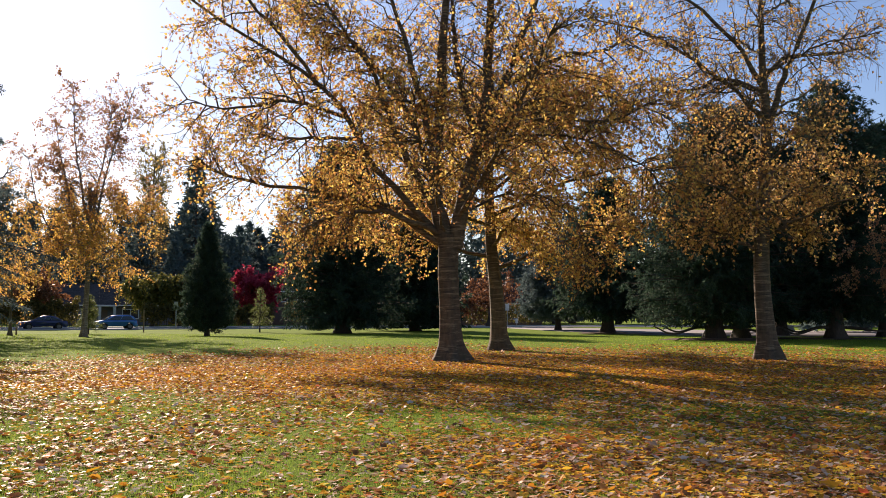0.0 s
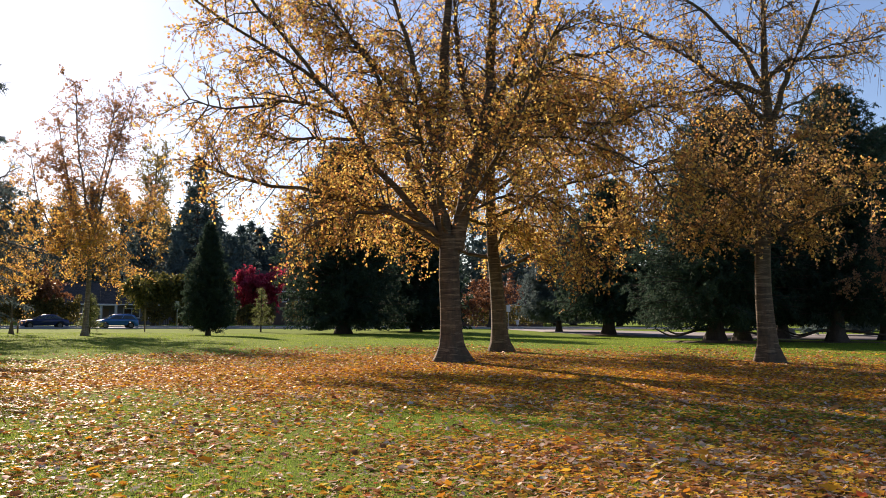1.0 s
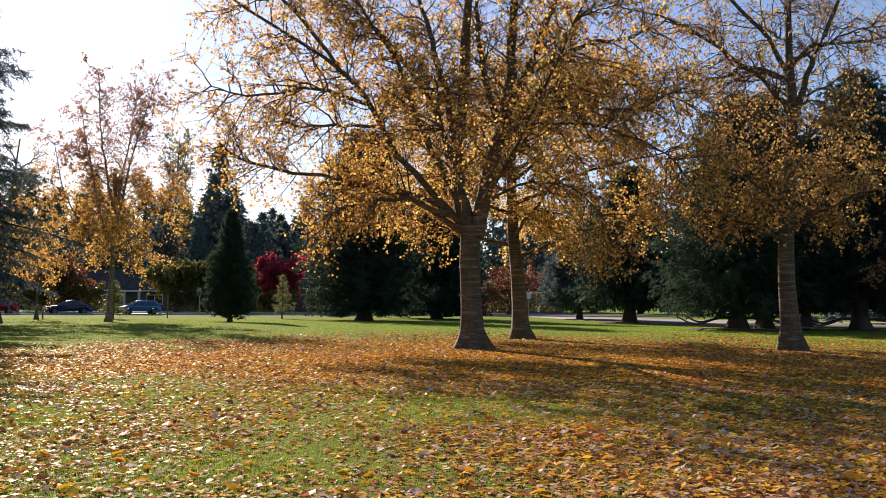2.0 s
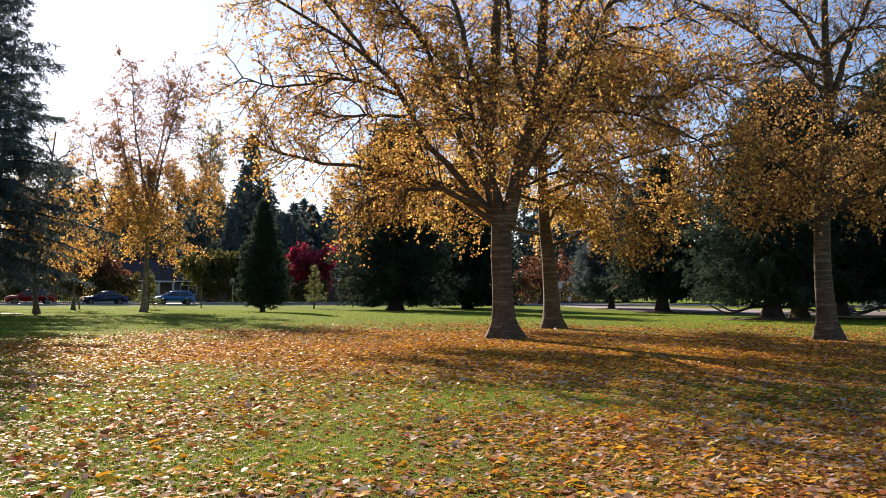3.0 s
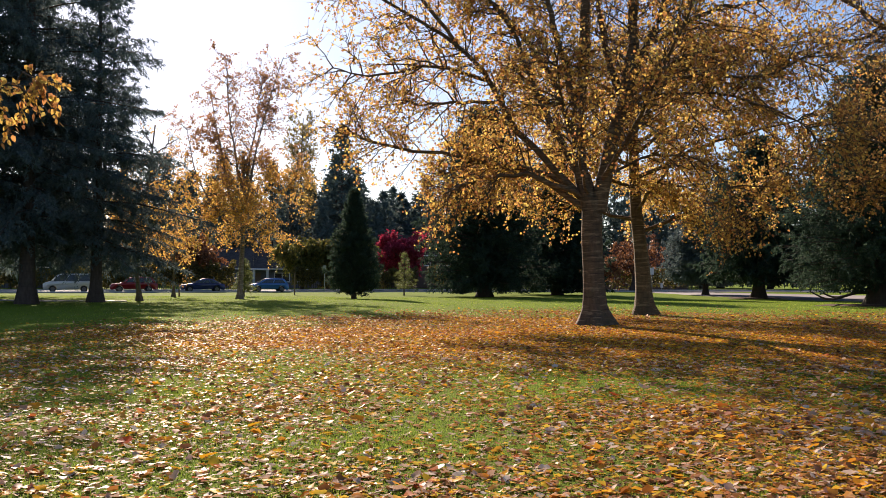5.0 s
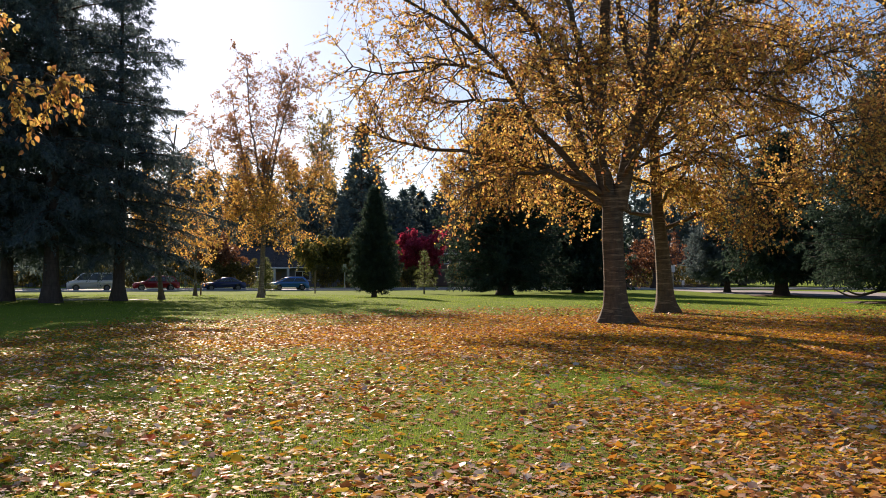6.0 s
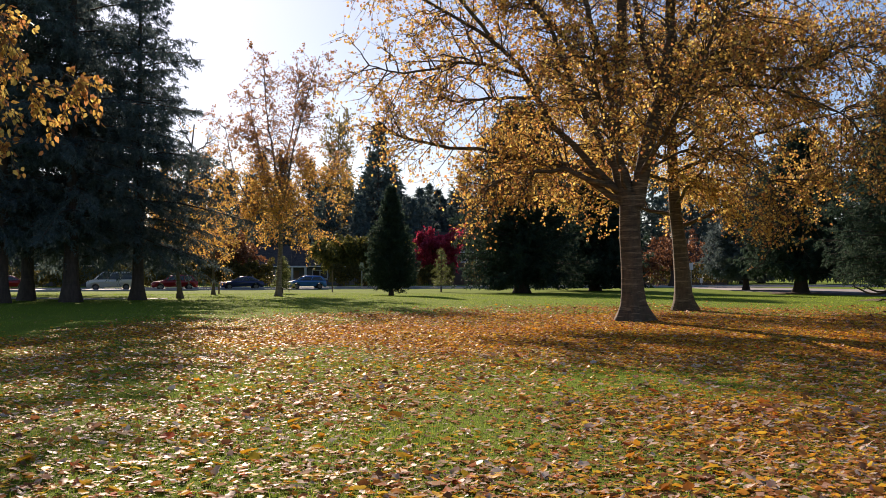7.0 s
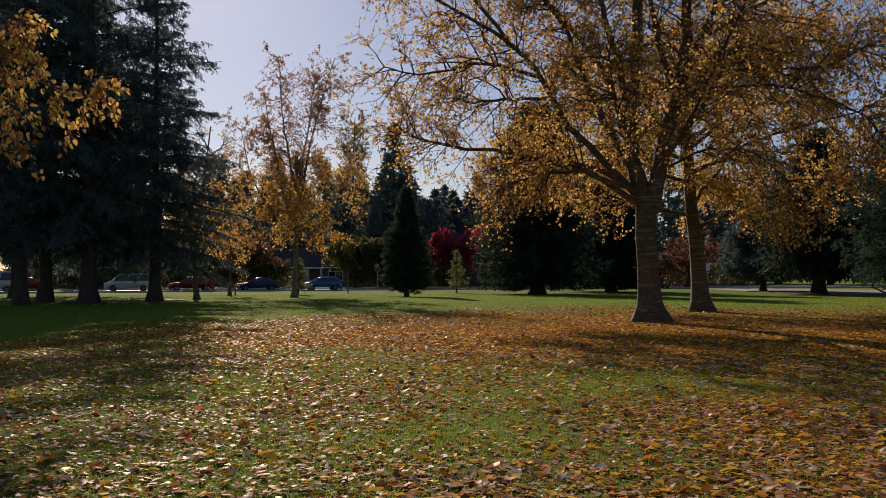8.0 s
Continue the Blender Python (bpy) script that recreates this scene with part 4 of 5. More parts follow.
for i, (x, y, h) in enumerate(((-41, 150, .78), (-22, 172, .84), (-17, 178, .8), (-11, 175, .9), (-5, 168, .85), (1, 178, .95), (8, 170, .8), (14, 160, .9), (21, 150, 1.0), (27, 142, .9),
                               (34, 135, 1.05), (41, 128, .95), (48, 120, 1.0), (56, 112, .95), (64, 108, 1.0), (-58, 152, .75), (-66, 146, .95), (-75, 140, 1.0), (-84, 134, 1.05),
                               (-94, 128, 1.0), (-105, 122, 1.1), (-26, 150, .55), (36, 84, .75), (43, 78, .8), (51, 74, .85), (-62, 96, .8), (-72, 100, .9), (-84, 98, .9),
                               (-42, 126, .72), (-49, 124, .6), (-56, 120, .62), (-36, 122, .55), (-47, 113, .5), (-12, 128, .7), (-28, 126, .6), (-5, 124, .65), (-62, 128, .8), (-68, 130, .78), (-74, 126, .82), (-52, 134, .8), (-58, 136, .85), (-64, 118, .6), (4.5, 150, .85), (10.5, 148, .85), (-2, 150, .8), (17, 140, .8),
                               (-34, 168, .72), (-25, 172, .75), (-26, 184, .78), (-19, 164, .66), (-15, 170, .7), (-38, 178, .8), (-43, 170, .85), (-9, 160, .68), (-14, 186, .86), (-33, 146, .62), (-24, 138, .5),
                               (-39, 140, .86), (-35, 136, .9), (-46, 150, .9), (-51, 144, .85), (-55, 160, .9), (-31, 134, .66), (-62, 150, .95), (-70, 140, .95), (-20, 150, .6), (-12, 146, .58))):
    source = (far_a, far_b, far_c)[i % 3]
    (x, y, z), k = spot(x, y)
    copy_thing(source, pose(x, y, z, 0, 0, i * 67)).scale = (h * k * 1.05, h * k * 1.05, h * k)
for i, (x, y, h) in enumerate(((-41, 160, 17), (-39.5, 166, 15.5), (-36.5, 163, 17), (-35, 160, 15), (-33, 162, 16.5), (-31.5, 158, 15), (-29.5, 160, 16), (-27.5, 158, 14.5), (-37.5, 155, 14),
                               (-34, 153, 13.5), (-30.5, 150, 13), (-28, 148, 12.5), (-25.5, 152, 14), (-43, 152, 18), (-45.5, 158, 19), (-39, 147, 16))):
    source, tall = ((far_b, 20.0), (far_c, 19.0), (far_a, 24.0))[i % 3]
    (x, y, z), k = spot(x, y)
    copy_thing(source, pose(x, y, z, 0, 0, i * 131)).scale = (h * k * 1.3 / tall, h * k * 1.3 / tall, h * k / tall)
broadleaf("poplar", "distant slender poplar with thin pale leaves", (-45.5, 142.0, 0.0), [(0, 0, 0), (.1, 0, 8), (0, 0, 18), (.3, 0, 27)], (0.4, 0.06),
          [[(0, 0, z), (math.cos(z * 2.4) * 1.0, math.sin(z * 2.4) * 1.0, z + 2.2), (math.cos(z * 2.4) * 1.5, math.sin(z * 2.4) * 1.5, z + 4.5), (math.cos(z * 2.4) * 1.7, math.sin(z * 2.4) * 1.7, z + 7)]
           for z in np.linspace(4, 21, 18)], 0.08, bark_grey, pale_leaf, branches=8, twigs=6, leaves=5, leaf_size=0.4, branch_len=1.8, twig_len=1.2, droop=-0.3, twig_droop=-0.2, six=False,
          group="garden trees", hang=0.0)


# ---- houses ----
def house(label, at, turn, wide, deep, wall_h, roof_h, wall_mat, roof_mat, openings, porch=False):
    """A house: four walls with openings cut as framed windows, a gabled roof with eaves, a chimney and a door."""
    h = thing("house", label, "house", "houses", at=spot(at[0], at[1])[0], turn=turn)
    bm = bmesh.new()
    x, y = wide / 2, deep / 2
    t = 0.2
    cols = sorted({-x, x, *(ox - ow / 2 for ox, ow, _, _ in openings), *(ox + ow / 2 for ox, ow, _, _ in openings)})
    rows = sorted({0.0, wall_h, *(o[2] for o in openings), *(o[3] for o in openings)})
    corner = {}
    for i in range(len(cols) - 1):                         # one sheet with holes, then its thickness
        for k in range(len(rows) - 1):
            mx, mz = (cols[i] + cols[i + 1]) / 2, (rows[k] + rows[k + 1]) / 2
            if any(abs(mx - ox) < ow / 2 and z0 < mz < z1 for ox, ow, z0, z1 in openings):
                continue
            ring = []
            for c, r in ((i, k), (i + 1, k), (i + 1, k + 1), (i, k + 1)):
                if (c, r) not in corner:
                    corner[c, r] = bm.verts.new((cols[c], -y, rows[r]))
                ring.append(corner[c, r])
            bm.faces.new(ring)
    depth = bmesh.ops.extrude_face_region(bm, geom=list(bm.faces))
    bmesh.ops.translate(bm, verts=[g for g in depth["geom"] if isinstance(g, bmesh.types.BMVert)], vec=(0, t, 0))
    bmesh.ops.recalc_face_normals(bm, faces=bm.faces)
    part("front_wall", bm, wall_mat, h)
    for name, x0, x1, y0, y1 in (("back_wall", -x, x, y - t, y), ("side_wall", -x, -x + t, -y + t, y - t), ("side_wall", x - t, x, -y + t, y - t)):
        bm = bmesh.new()
        box(bm, x0, x1, y0, y1, 0, wall_h)
        if name == "side_wall":
            vs = [bm.verts.new((xx, yy, zz)) for xx in (x0, x1) for yy, zz in ((-y + t, wall_h), (y - t, wall_h), (0, wall_h + roof_h * 0.97))]
            for f in ((0, 1, 2), (5, 4, 3), (0, 2, 5, 3), (1, 4, 5, 2)):
                bm.faces.new([vs[k] for k in f])
        part(name, bm, wall_mat, h)
    for sign in (-1, 1):                                   # two roof slopes with thickness and eaves
        run, over = y + 0.6, 0.5
        drop = roof_h * 0.6 / y
        bm = bmesh.new()
        vs = [bm.verts.new(p) for p in ((-x - over, 0, wall_h + roof_h), (x + over, 0, wall_h + roof_h), (x + over, sign * run, wall_h - drop), (-x - over, sign * run, wall_h - drop))]
        vs += [bm.verts.new(v.co + Vector((0, 0, 0.18))) for v in vs]
        for f in ((0, 1, 2, 3), (7, 6, 5, 4), (0, 4, 5, 1), (1, 5, 6, 2), (2, 6, 7, 3), (3, 7, 4, 0)):
            bm.faces.new([vs[k] for k in f])
        bmesh.ops.recalc_face_normals(bm, faces=bm.faces)
        roof = part("roof", bm, roof_mat, h)
    bar("gutter", -x - 0.5, x + 0.5, -y - 0.72, -y - 0.6, wall_h - roof_h * 0.6 / y - 0.02, wall_h - roof_h * 0.6 / y + 0.13, white_paint, h, "white painted gutter")
    bar("chimney", x * 0.4, x * 0.4 + 0.7, 0.3, 1.0, wall_h + roof_h * 0.5, wall_h + roof_h + 0.9, stucco_grey, h)
    for ox, ow, z0, z1 in openings:
        if z0 < 0.05:
            door = bar("door", ox - ow / 2, ox + ow / 2, -y + 0.06, -y + 0.12, 0.02, z1, timber, h, "dark timber front door")
            rod("handle", (ox + ow * 0.35, -y + 0.02, 1.0), (ox + ow * 0.35, -y + 0.06, 1.0), 0.03, steel, door)
            continue
        win = thing("window", "", "", at=(0, 0, 0))
        win.name = "window"
        win.parent = h
        win.matrix_world = h.matrix_world
        bm = bmesh.new()
        f = 0.09
        for bx0, bx1, bz0, bz1 in ((ox - ow / 2, ox + ow / 2, z1 - f, z1), (ox - ow / 2, ox + ow / 2, z0, z0 + f), (ox - ow / 2, ox - ow / 2 + f, z0 + f, z1 - f),
                                   (ox + ow / 2 - f, ox + ow / 2, z0 + f, z1 - f), (ox - f / 2, ox + f / 2, z0 + f, z1 - f)):
            box(bm, bx0, bx1, -y + 0.02, -y + 0.1, bz0, bz1)
        part("window_frame", bm, white_paint, win, "white window frame")
        bar("pane", ox - ow / 2 + f, ox - f / 2, -y + 0.05, -y + 0.07, z0 + f, z1 - f, house_glass, win, "", 0)
        bar("pane", ox + f / 2, ox + ow / 2 - f, -y + 0.05, -y + 0.07, z0 + f, z1 - f, house_glass, win, "", 0)
        bar("window_sill", ox - ow / 2 - 0.08, ox + ow / 2 + 0.08, -y - 0.09, -y - 0.003, z0 - 0.07, z0 - 0.005, white_paint, win)
    if porch:
        bar("porch_roof", -2.6, 1.6, -y - 1.9, -y - 0.01, 2.55, 2.75, white_paint, h, "white porch roof")
        bar("porch_floor", -2.6, 1.6, -y - 1.9, -y - 0.01, 0, 0.25, concrete, h)
        for px in (-2.4, -0.5, 1.4):
            bar("porch_post", px - 0.16, px + 0.16, -y - 1.8, -y - 1.48, 0.25, 2.55, siding_white, h, "white porch post")
    return h


house("low grey house with a white porch behind the parked cars", (-40.5, 112.0, 0), 10, 15, 9, 3.0, 2.6, stucco_grey, roof_dark,
      [(-5.6, 1.8, .9, 2.2), (-2.6, 1.4, .9, 2.2), (-.3, 1.0, 0, 2.1), (3.2, 2.2, .9, 2.2), (6.0, 1.2, .9, 2.2)], True)
house("brown two-storey house with a dark roof", (-20.0, 121.0, 0), 8, 13, 9, 5.2, 2.8, siding_brown, roof_brown,
      [(-4.5, 1.6, 3.4, 4.6), (-1.4, 1.6, 3.4, 4.6), (1.6, 1.6, 3.4, 4.6), (4.6, 1.4, 3.4, 4.6)])
house("low brown house half hidden by trees", (6.0, 128.0, 0), 8, 16, 9, 3.6, 2.6, siding_brown, roof_brown,
      [(-5.6, 1.8, .9, 2.3), (-2.4, 1.8, .9, 2.3), (.6, 1.0, 0, 2.1), (3.2, 1.8, .9, 2.3), (6.0, 1.4, .9, 2.3)])
house("grey house behind a hedge", (-66.0, 98.0, 0), 22, 14, 9, 3.0, 2.6, stucco_grey, roof_dark,
      [(-4.5, 1.8, .9, 2.2), (-1.4, 1.6, .9, 2.2), (1.2, 1.0, 0, 2.1), (4.2, 2.2, .9, 2.2)])


# ---- parked vehicles ----
def side_shell(outline, half, inset, top_from, lean):
    """A closed shell from a side outline of (x, z); points above top_from lean in by lean."""
    bm = bmesh.new()
    rows = []
    for s in (-1, 1):
        rows.append([bm.verts.new((px, s * (half - (lean * max(0, pz - top_from))), pz)) for px, pz in outline])
    bm.faces.new(rows[0])
    bm.faces.new(rows[1][::-1])
    n = len(outline)
    for i in range(n):
        bm.faces.new((rows[0][i], rows[1][i], rows[1][(i + 1) % n], rows[0][(i + 1) % n]))
    bmesh.ops.recalc_face_normals(bm, faces=bm.faces)
    bmesh.ops.bevel(bm, geom=list(bm.edges), offset=inset, segments=2, affect="EDGES", clamp_overlap=True)
    return bm


def car(name, label, at, turn, paint, long, half, belt, top, nose, cabin, van=False):
    """A car, nose towards -x: lower shell, roof shell with glass, wheels, lamps, bumpers, mirrors. cabin: foot and top of windscreen and rear glass."""
    c = thing(name, label, "car" if not van else "van", "parked cars", at=at, turn=turn)
    a = long / 2
    f0, f1, r1, r0 = cabin
    wheel = 0.32
    wf, wr = -a + long * 0.19, a - long * 0.19
    low = 0.24
    shell = [(-a, low + 0.12), (-a, nose - 0.12), (-a + 0.16, nose), (f0, belt), (r0, belt), (a - 0.04, belt - 0.06), (a, low + 0.2), (a - 0.1, low)]
    for w in (wr, wf):                                    # wheel arches
        shell += [(w + wheel * 1.22 * math.cos(k), max(low, wheel + wheel * 1.18 * math.sin(k))) for k in np.linspace(0, math.pi, 7)]
    shell += [(-a + 0.1, low)]
    part("body", side_shell(shell, half, 0.035, belt, 0), paint, c, smooth=True)
    part("cabin", side_shell([(f0, belt - 0.02), (f1, top - 0.03), ((2 * f1 + r1) / 3, top + 0.02), ((f1 + 2 * r1) / 3, top + 0.02), (r1, top - 0.03), (r0, belt - 0.02)], half - 0.03, 0.05, belt, 0.28), paint, c, smooth=True)
    lean = 0.28 * (top - belt)
    for s in (-1, 1):                                     # side glass in panes, just proud of the cabin
        cuts = 3 if van or long > 4.4 else 2
        for k in range(cuts):
            lo0, lo1 = f0 + 0.22 + (r0 - f0 - 0.44) * k / cuts, f0 + 0.22 + (r0 - f0 - 0.44) * (k + 1) / cuts - 0.07
            up0, up1 = f1 + 0.12 + (r1 - f1 - 0.24) * k / cuts, f1 + 0.12 + (r1 - f1 - 0.24) * (k + 1) / cuts - 0.07
            bm = bmesh.new()
            y0, y1 = half - 0.03 - 0.28 * 0.06 + 0.006, half - 0.03 - 0.28 * (top - belt - 0.1) + 0.006
            z0, z1 = belt + 0.05, top - 0.1
            front = [bm.verts.new((px, s * py, pz)) for px, py, pz in ((lo0, y0, z0), (lo1, y0, z0), (up1, y1, z1), (up0, y1, z1))]
            back = [bm.verts.new(v.co - Vector((0, s * 0.012, 0))) for v in front]
            bm.faces.new(front)
            bm.faces.new(back[::-1])
            for i in range(4):
                bm.faces.new((front[i], back[i], back[(i + 1) % 4], front[(i + 1) % 4]))
            bmesh.ops.recalc_face_normals(bm, faces=bm.faces)
            part("window", bm, car_glass, c, "dark side window")
        bar("mirror", f0 + 0.15, f0 + 0.33, s * half - 0.02 if s > 0 else -half - 0.16, s * half + 0.16 if s > 0 else -half + 0.02, belt + 0.02, belt + 0.16, paint, c, "", 0.03)
        for wx in (wf, wr):
            tyre = thing("wheel", "", "")
            tyre.parent = c
            tyre.matrix_world = c.matrix_world
            y_in, y_out = s * (half - 0.2), s * (half + 0.005)
            v, q = tubes(np.array([[(wx, y_in, wheel), (wx, (y_in + y_out) / 2, wheel), (wx, y_out, wheel)]]), np.array([[wheel, wheel * 1.01, wheel * 0.97]]), 20)
            rims = [tuple(range(20)), tuple(range(59, 39, -1))]
            me = bpy.data.meshes.new("tyre")
            me.from_pydata([tuple(p) for p in v], [], [tuple(f) for f in q] + rims)
            child("tyre", me, rubber, tyre, "black rubber tyre")
            rod("rim", (wx, y_out, wheel), (wx, y_out + s * 0.012, wheel), wheel * 0.62, alloy, tyre, 16, "silver wheel rim")
        bar("headlight", -a - 0.012, -a + 0.12, s * (half - 0.24) - 0.2, s * (half - 0.24) + 0.2, nose - 0.27, nose - 0.12, lamp_clear, c, "clear headlight", 0.02)
        bar("tail_light", a - 0.1, a + 0.012, s * (half - 0.15) - 0.1, s * (half - 0.15) + 0.1, belt - 0.36, belt - 0.1, lamp_red, c, "red tail light", 0.02)
        if van or long < 4.3:
            rod("roof_rail", (f1 + 0.25, s * (half - lean - 0.12), top + 0.05), (r1 - 0.1, s * (half - lean - 0.12), top + 0.05), 0.022, steel, c)
    for name_, z, run, tip in (("windscreen", belt, f0, f1), ("rear_window", belt, r0, r1)):
        bm = bmesh.new()
        d = -0.012 if name_ == "windscreen" else 0.012
        pts = []
        for u, w in ((0.1, half - 0.16), (0.9, half - lean - 0.1)):
            pts.append((run + (tip - run) * u + d * 3, w, belt + (top - belt) * u))
        vs = [bm.verts.new(p) for p in ((pts[0][0], -pts[0][1], pts[0][2]), (pts[0][0], pts[0][1], pts[0][2]), (pts[1][0], pts[1][1], pts[1][2]), (pts[1][0], -pts[1][1], pts[1][2]))]
        inner = [bm.verts.new(v.co - Vector((d, 0, 0))) for v in vs]
        bm.faces.new(vs)
        bm.faces.new(inner[::-1])
        for i in range(4):
            bm.faces.new((vs[i], inner[i], inner[(i + 1) % 4], vs[(i + 1) % 4]))
        bmesh.ops.recalc_face_normals(bm, faces=bm.faces)
        part(name_, bm, car_glass, c)
    for name_, x0, x1 in (("front_bumper", -a - 0.05, -a + 0.06), ("rear_bumper", a - 0.06, a + 0.05)):
        bar(name_, x0, x1, -half + 0.06, half - 0.06, low + 0.08, low + 0.3, black_trim if van else paint, c, "", 0.04)
    return c


ROAD_TURN = math.degrees(math.atan(0.62))


def on_road(x):
    """A place at the kerb, clear of it by a hand's width."""
    (cx, cy, cz), _ = spot(x, road_y(x) + 1.5)
    return (cx, cy, cz + 0.02)


car("white_van", "white minivan parked at the kerb", on_road(-44.6), ROAD_TURN, white_paint, 4.7, 0.93, 1.08, 1.84, 0.96, (-1.7, -.95, 2.15, 2.31), True)
car("white_van", "white delivery van with red tail lights", on_road(-54.1), ROAD_TURN, white_paint, 5.2, 0.95, 1.15, 2.05, 1.0, (-1.9, -1.3, 2.45, 2.56), True)
RED_CAR, _ = spot(-54.9, road_y(-54.9) + 8.1)
car("red_car", "dark red hatchback parked behind a white van", (RED_CAR[0], RED_CAR[1], RED_CAR[2] + 0.02), ROAD_TURN + 180, red_paint, 4.0, 0.87, 0.93, 1.48, 0.83, (-1.3, -.4, 1.5, 1.95))
car("red_car", "dark red estate car parked at the kerb", on_road(-40.0), ROAD_TURN, red_paint, 4.6, 0.9, 0.95, 1.55, 0.82, (-1.2, -.35, 1.7, 2.2))
car("navy_car", "dark blue sedan parked at the kerb", on_road(-34.9), ROAD_TURN, navy_paint, 4.5, 0.9, 0.90, 1.40, 0.76, (-1.1, -.15, 1.0, 1.85))
car("blue_car", "bright blue hatchback parked at the kerb", on_road(-29.7), ROAD_TURN, blue_paint, 4.1, 0.87, 0.93, 1.46, 0.83, (-1.3, -.4, 1.55, 1.98))


# ---- street furniture ----
def post_sign(label, at, height, panel):
    s = thing("street_sign", label, "sign", "street signs", at=spot(at[0], at[1])[0])
    rod("post", (0, 0, 0), (0, 0, height), 0.05, steel, s)
    w, z0, z1, material = panel
    bar("panel", -w / 2, w / 2, -0.075, -0.052, z0, z1, material, s)
    return s


post_sign("white and red sign on a steel post beside the street", (7.2, 104.0, 0), 3.1, (0.5, 2.2, 3.05, white_paint))
post_sign("small white sign beside the kerb", (8.2, 103.2, 0), 1.2, (0.34, 0.55, 1.15, white_paint))
post_sign("grey steel sign post beside the street", (-24.8, 85.0, 0), 2.9, (0.4, 2.3, 2.95, steel))


def stake(label, at, height):
    s = thing("stake", label, "stake", "stakes", at=spot(at[0], at[1])[0])
    bar("post", -0.05, 0.05, -0.05, 0.05, 0, height, timber, s)
    bar("cap", -0.065, 0.065, -0.065, 0.065, height + 0.002, height + 0.03, timber, s)
    return s


stake("thin timber stake on the lawn edge", (-23.2, 71.0, 0), 2.0)
stake("thin timber stake beside a young tree", (-28.85, 62.0, 0), 1.0)


def boulder(label, at, r):
    """A weathered boulder: a lumpy, flattened ball, sunk a little."""
    bm = bmesh.new()
    bmesh.ops.create_icosphere(bm, subdivisions=4, radius=r)
    for v in bm.verts:
        d = v.co.normalized()
        v.co *= 1 + 0.22 * noise.noise(d * 1.6 + Vector((at[0], 0, 0))) + 0.08 * noise.noise(d * 5)
        v.co.z = v.co.z * 0.7 + r * 0.5
    me = bpy.data.meshes.new("boulder")
    for f in bm.faces:
        f.smooth = True
    bm.to_mesh(me)
    bm.free()
    me.materials.append(concrete)
    ob = new("boulder", me)
    place, _ = spot(at[0], at[1])
    ob.matrix_world = pose(*place)
    return tagged(ob, label, "boulder", "boulders")


boulder("grey boulder on the gravel lot", (26.2, 70.5), 0.75)


def utility_pole(label, at, height):
    p = thing("utility_pole", label, "utility pole", "utility poles", at=at)
    rod("pole", (0, 0, 0), (0, 0, height), 0.14, timber, p)
    bar("cross_arm", -1.1, 1.1, -0.2, -0.145, height - 0.9, height - 0.76, timber, p)
    for x in (-0.95, -0.4, 0.4, 0.95):
        rod("insulator", (x, -0.17, height - 0.758), (x, -0.17, height - 0.62), 0.04, white_paint, p)
    return p


POLES = ((-13.5, 126.0), (34.0, 138.0), (-70.0, 112.0))
for px, py in POLES:
    utility_pole("weathered timber utility pole beside the street", (px, py, -0.25), 10.0)
for k, x_off in enumerate((-0.95, -0.4, 0.4, 0.95)):
    for (ax, ay), (bx, by) in ((POLES[2], POLES[0]), (POLES[0], POLES[1])):
        s = np.linspace(0, 1, 24)
        wire = np.stack([ax + x_off + (bx - ax) * s, ay - 0.17 + (by - ay) * s, 9.13 - 1.6 * 4 * s * (1 - s) * 0.5], 1)
        v, q = tubes(wire[None], np.full((1, 24), 0.014), 5)
        me = fast_mesh("power_line", v, q)
        me.materials.append(black_trim)
        tagged(new("power_line", me), "thin black power line between timber poles", "power line", "power lines")


# ---- lawn: grass blades and fallen leaves ----
def clumps(x, y, scale, seed):
    """Soft noise between 0 and 1 from a few crossing waves."""
    r = np.random.default_rng(seed)
    total = np.zeros_like(x)
    for _ in range(7):
        a, ph, k = r.uniform(0, 6.28), r.uniform(0, 6.28), r.uniform(0.5, 1.8) * scale
        total += np.sin((x * np.cos(a) + y * np.sin(a)) * k + ph)
    return 0.5 + total / 10


def scatter(count, y0, y1):
    y = np.sqrt(rng.uniform(y0 ** 2, y1 ** 2, count))
    a = np.radians(rng.uniform(-43, 30, count) if y0 > 1 else rng.uniform(-180, 180, count))
    return y * np.sin(a), y * np.cos(a)


def grass_field(name, count, y0, y1, tall, wide):
    x, y = scatter(count, y0, y1)
    keep = rng.uniform(0, 1, len(x)) < 0.35 + 0.65 * clumps(x, y, 2.2, 5)
    x, y = x[keep], y[keep]
    n = len(x)
    h = tall * rng.uniform(0.5, 1.4, n) * (0.7 + 0.6 * clumps(x, y, 1.1, 9))
    a = rng.uniform(0, 6.28, n)
    lean = rng.uniform(0.2, 0.9, n)
    z = ground_height(x, y)
    root = np.stack([x, y, z - 0.005], 1)
    side = np.stack([np.cos(a), np.sin(a), 0 * a], 1) * (wide * rng.uniform(0.6, 1.4, n))[:, None]
    tip = root + np.stack([-np.sin(a) * lean * h, np.cos(a) * lean * h, h], 1)
    v = np.stack([root - side, root + side, tip], 1).reshape(-1, 3)
    me = fast_mesh(name, v, None, np.arange(3 * n).reshape(-1, 3))
    me.materials.append(grass_blade)
    return tagged(new(name, me), "short green grass blades of the lawn", "grass", kind="stuff")


grass_field("grass", 330000, 5.5, 17.0, 0.038, 0.0028)
grass_field("grass", 150000, 17.0, 34.0, 0.042, 0.007)
grass_field("grass", 110000, 34.0, 80.0, 0.05, 0.018)
grass_field("grass", 60000, 0.0, 7.0, 0.045, 0.006)


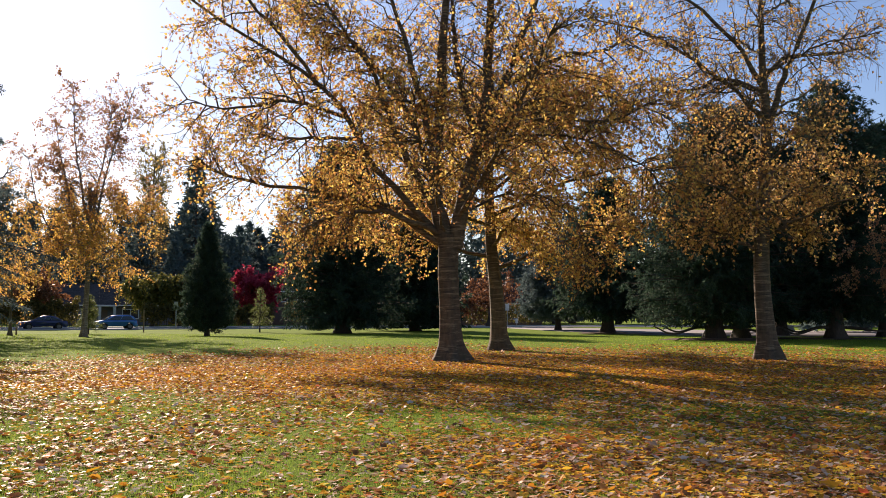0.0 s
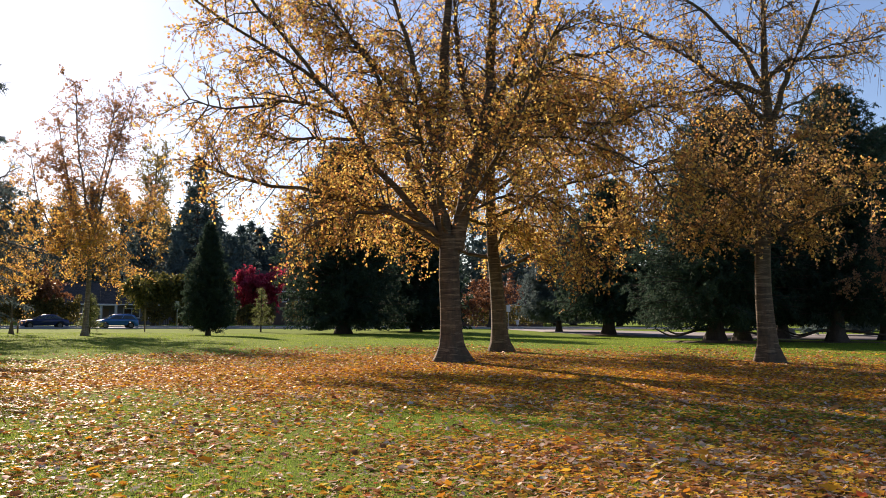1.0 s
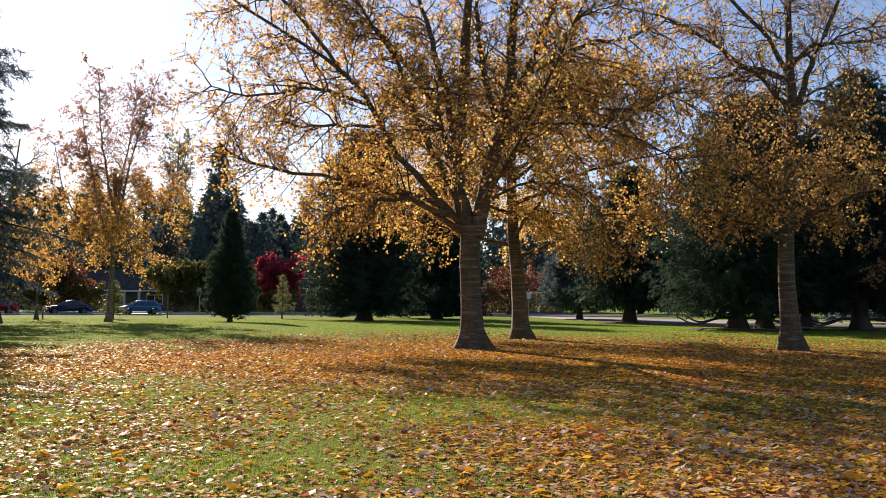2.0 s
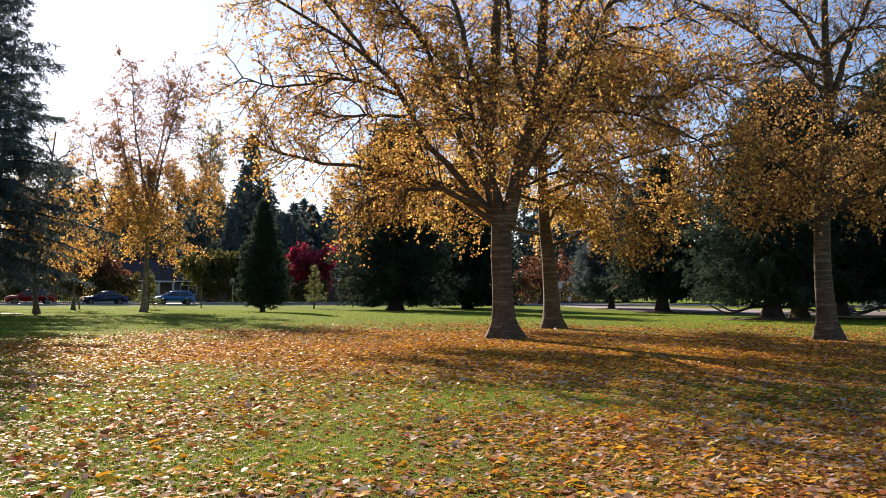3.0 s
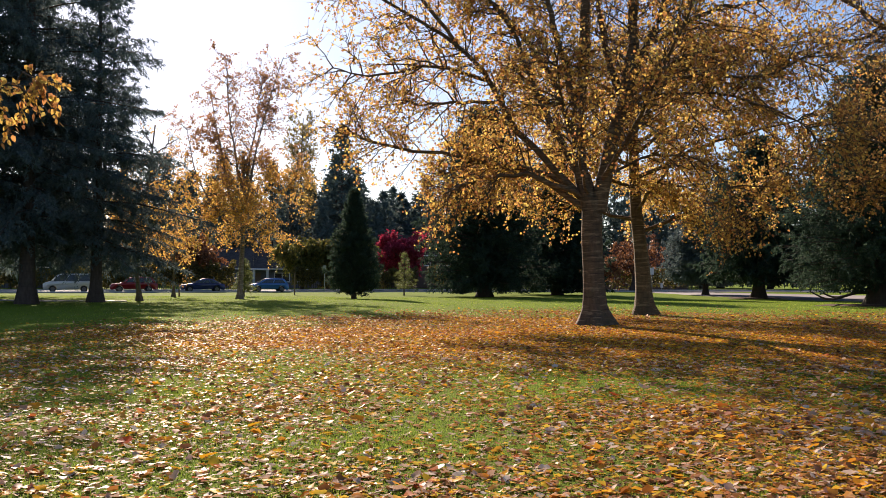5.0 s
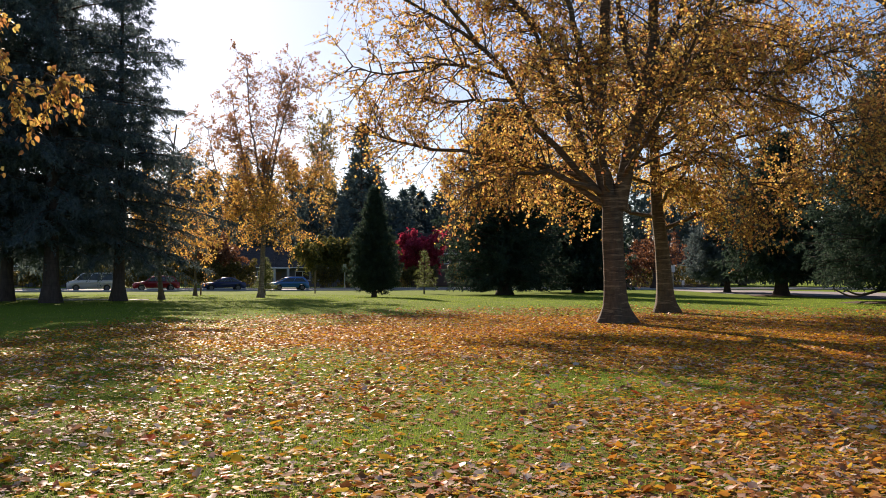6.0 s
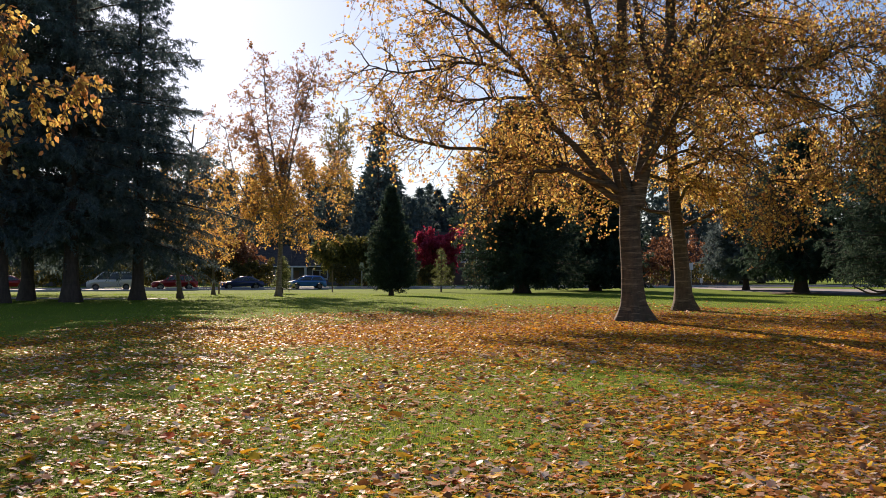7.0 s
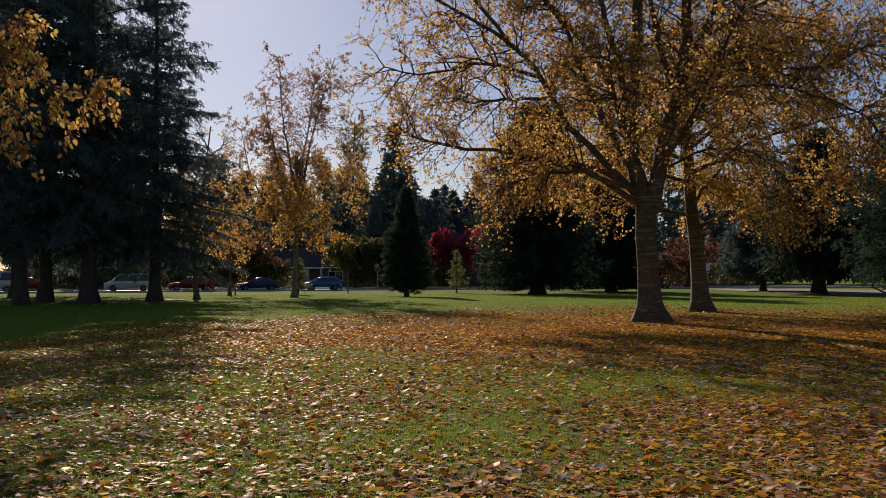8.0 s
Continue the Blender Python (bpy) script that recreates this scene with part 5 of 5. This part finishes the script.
def leaf_density(x, y):
    """Share of the densest leaf fall: thick under the golden trees, thin on the far lawn."""
    d = 0.27 + 0.0 * x
    for tx, ty, r, k in ((0.25, 29, 9, 0.75), (2.5, 39, 8, 0.6), (11.7, 31, 9, 0.7), (-5.5, 27, 7, 0.5), (7, 18, 9, 0.45), (-3, 36, 7, 0.4), (4.5, 9, 4.5, 0.6), (6.5, 36, 5, 0.5)):
        d = d + k * np.exp(-((x - tx) ** 2 + (y - ty) ** 2) / r ** 2)
    edge = np.interp(x, [-40, -20, -12, -3, 4, 30], [26, 30, 35, 44, 48, 45]) + 9 * (clumps(x, y, 0.35, 3) - 0.5)
    d = d * (0.25 + 1.4 * clumps(x, y, 0.9, 21)) * np.clip((edge - y) / 12 + 0.5, 0.02, 1) ** 1.5
    d = d * np.where(y > 18, np.clip((x + 15.5 + 3 * (clumps(x, y, 0.5, 8) - 0.5)) / 3 + 0.5, 0.03, 1), 1)     # clean grass below the spruces
    bare = np.exp(-(((x + 1.5) / 4.5) ** 2 + ((y - 10.5) / 3.2) ** 2))
    worn = np.exp(-(((x - 4.5) / 5.0) ** 2 + ((y - 15.6 - 0.2 * (x - 4.5)) / 2.2) ** 2))
    return np.clip(d * (1 - 0.45 * bare) * (1 - 0.5 * worn), 0, 1)


def leaf_shapes(n, size):
    """Curled fallen leaves: n lots of a heart of the blade and ten corners round it, with uneven lobes."""
    size = (size * np.clip(0.34 + rng.gamma(2.0, 0.31, n), 0.4, 1.45))[:, None]
    a = rng.uniform(0, 6.28, n)
    raised = np.where(rng.uniform(0, 1, n) < 0.34, 3.2, 1.0)             # some lean on their neighbours
    tilt, roll = rng.normal(0, 0.09, n) * raised, rng.normal(0, 0.11, n) * raised
    f = unit(np.stack([np.cos(a), np.sin(a), tilt], 1))
    s = np.stack([-np.sin(a), np.cos(a), roll], 1)
    s = unit(s - f * np.sum(s * f, 1, keepdims=True))
    up = np.cross(f, s)
    curl, cup = rng.uniform(-0.2, 0.38, (n, 1)), rng.uniform(-0.2, 0.38, (n, 1))
    slim = rng.uniform(0.62, 1.05, (n, 1))
    rows = [size * up * rng.normal(0, 0.03, (n, 1))]
    for u, w in ((-0.5, 0.0), (-0.40, 0.30), (-0.12, 0.34), (0.02, 0.46), (0.24, 0.27), (0.52, 0.0), (0.24, -0.27), (0.02, -0.46), (-0.12, -0.34), (-0.40, -0.30)):
        w = w * slim * rng.uniform(0.7, 1.25, (n, 1))
        u = u + rng.uniform(-0.08, 0.08, (n, 1))
        rows.append(size * (f * u + s * w + up * (curl * u * u * 1.6 + cup * w * w * 1.4 + rng.normal(0, 0.03, (n, 1)))))
    v = np.stack(rows, 1)
    faces = np.array([[0, 1 + k, 1 + (k + 1) % 10] for k in range(10)])
    return v, faces


def fallen_field(name, label, count, y0, y1, size, material, plain=False):
    """A drift of fallen leaves between two distances; plain: a folded lozenge each."""
    x, y = scatter(count, y0, y1)
    keep = rng.uniform(0, 1, count) < leaf_density(x, y)
    x, y = x[keep], y[keep]
    n = len(x)
    v, f = leaf_shapes(n, size)
    lift = ground_height(x, y) + rng.uniform(0.004, 0.022, n)
    low = v[:, :, 2].min(1)
    v = v + np.stack([x, y, lift - np.minimum(low, 0) * 0.7], 1)[:, None]
    if plain:
        v = v[:, [1, 4, 6, 8]]
        f = np.array([[0, 2, 1], [0, 3, 2]])
    b = np.arange(n)[:, None, None] * v.shape[1]
    me = fast_mesh(name, v.reshape(-1, 3), None, (b + f[None]).reshape(-1, 3), smooth=not plain)
    me.materials.append(material)
    return tagged(new(name, me), label, "fallen leaves", kind="stuff")


NEAR_LEAVES = "fallen yellow, orange and bleached leaves on the grass"
CARPET = "thick carpet of fallen yellow and orange leaves"
RUSTY_NEAR = "older rust-brown leaves lying on the grass"
RUSTY_CARPET = "older rust-brown leaves under the trees, some tree shade in their colour"
fallen_field("fallen_leaves", NEAR_LEAVES, 27000, 5.5, 12.0, 0.084, dry_leaf)
fallen_field("fallen_leaves", RUSTY_NEAR, 9000, 5.5, 12.0, 0.084, rusty_leaf)
fallen_field("fallen_leaves", NEAR_LEAVES, 8000, 5.5, 12.0, 0.088, fallen_leaf)
fallen_field("fallen_leaves", NEAR_LEAVES, 30000, 12.0, 19.0, 0.085, dry_leaf)
fallen_field("fallen_leaves", NEAR_LEAVES, 20000, 12.0, 19.0, 0.085, fallen_leaf)
fallen_field("fallen_leaves", RUSTY_NEAR, 14000, 12.0, 19.0, 0.085, rusty_leaf)
fallen_field("leaf_scraps", "small brown leaf scraps between the grass blades", 80000, 5.5, 12.0, 0.034, scrap_leaf, True)
fallen_field("fallen_leaves", NEAR_LEAVES, 30000, 0.0, 6.5, 0.08, dry_leaf, True)
fallen_field("fallen_leaves", CARPET, 120000, 19.0, 28.0, 0.085, fallen_leaf, True)
fallen_field("fallen_leaves", RUSTY_CARPET, 24000, 19.0, 28.0, 0.085, rusty_leaf, True)
fallen_field("fallen_leaves", CARPET, 52000, 28.0, 36.0, 0.09, fallen_leaf, True)
fallen_field("fallen_leaves", RUSTY_CARPET, 40000, 28.0, 36.0, 0.09, rusty_leaf, True)
fallen_field("fallen_leaves", CARPET, 30000, 36.0, 62.0, 0.11, fallen_leaf, True)
# mostly rust-brown out here: the leaves' own brown plus tree shade put into colour
fallen_field("fallen_leaves", RUSTY_CARPET, 76000, 36.0, 62.0, 0.11, rusty_leaf, True)

# the leaves that lie nearest, one by one
shapes = []
v, f = leaf_shapes(12, 0.115)
for k in range(12):
    me = bpy.data.meshes.new("leaf")
    me.from_pydata([tuple(p) for p in v[k]], [], [tuple(int(i) for i in face) for face in f])
    me.materials.append(single_leaf)
    shapes.append(me)
x, y = scatter(300, 6.0, 13.0)
z = ground_height(x, y)
for k in range(300):
    leaf = new("leaf", shapes[k % 12])
    leaf.matrix_world = pose(x[k], y[k], z[k] + 0.045, 0, 0, k * 47.0)
    leaf.parent = ground
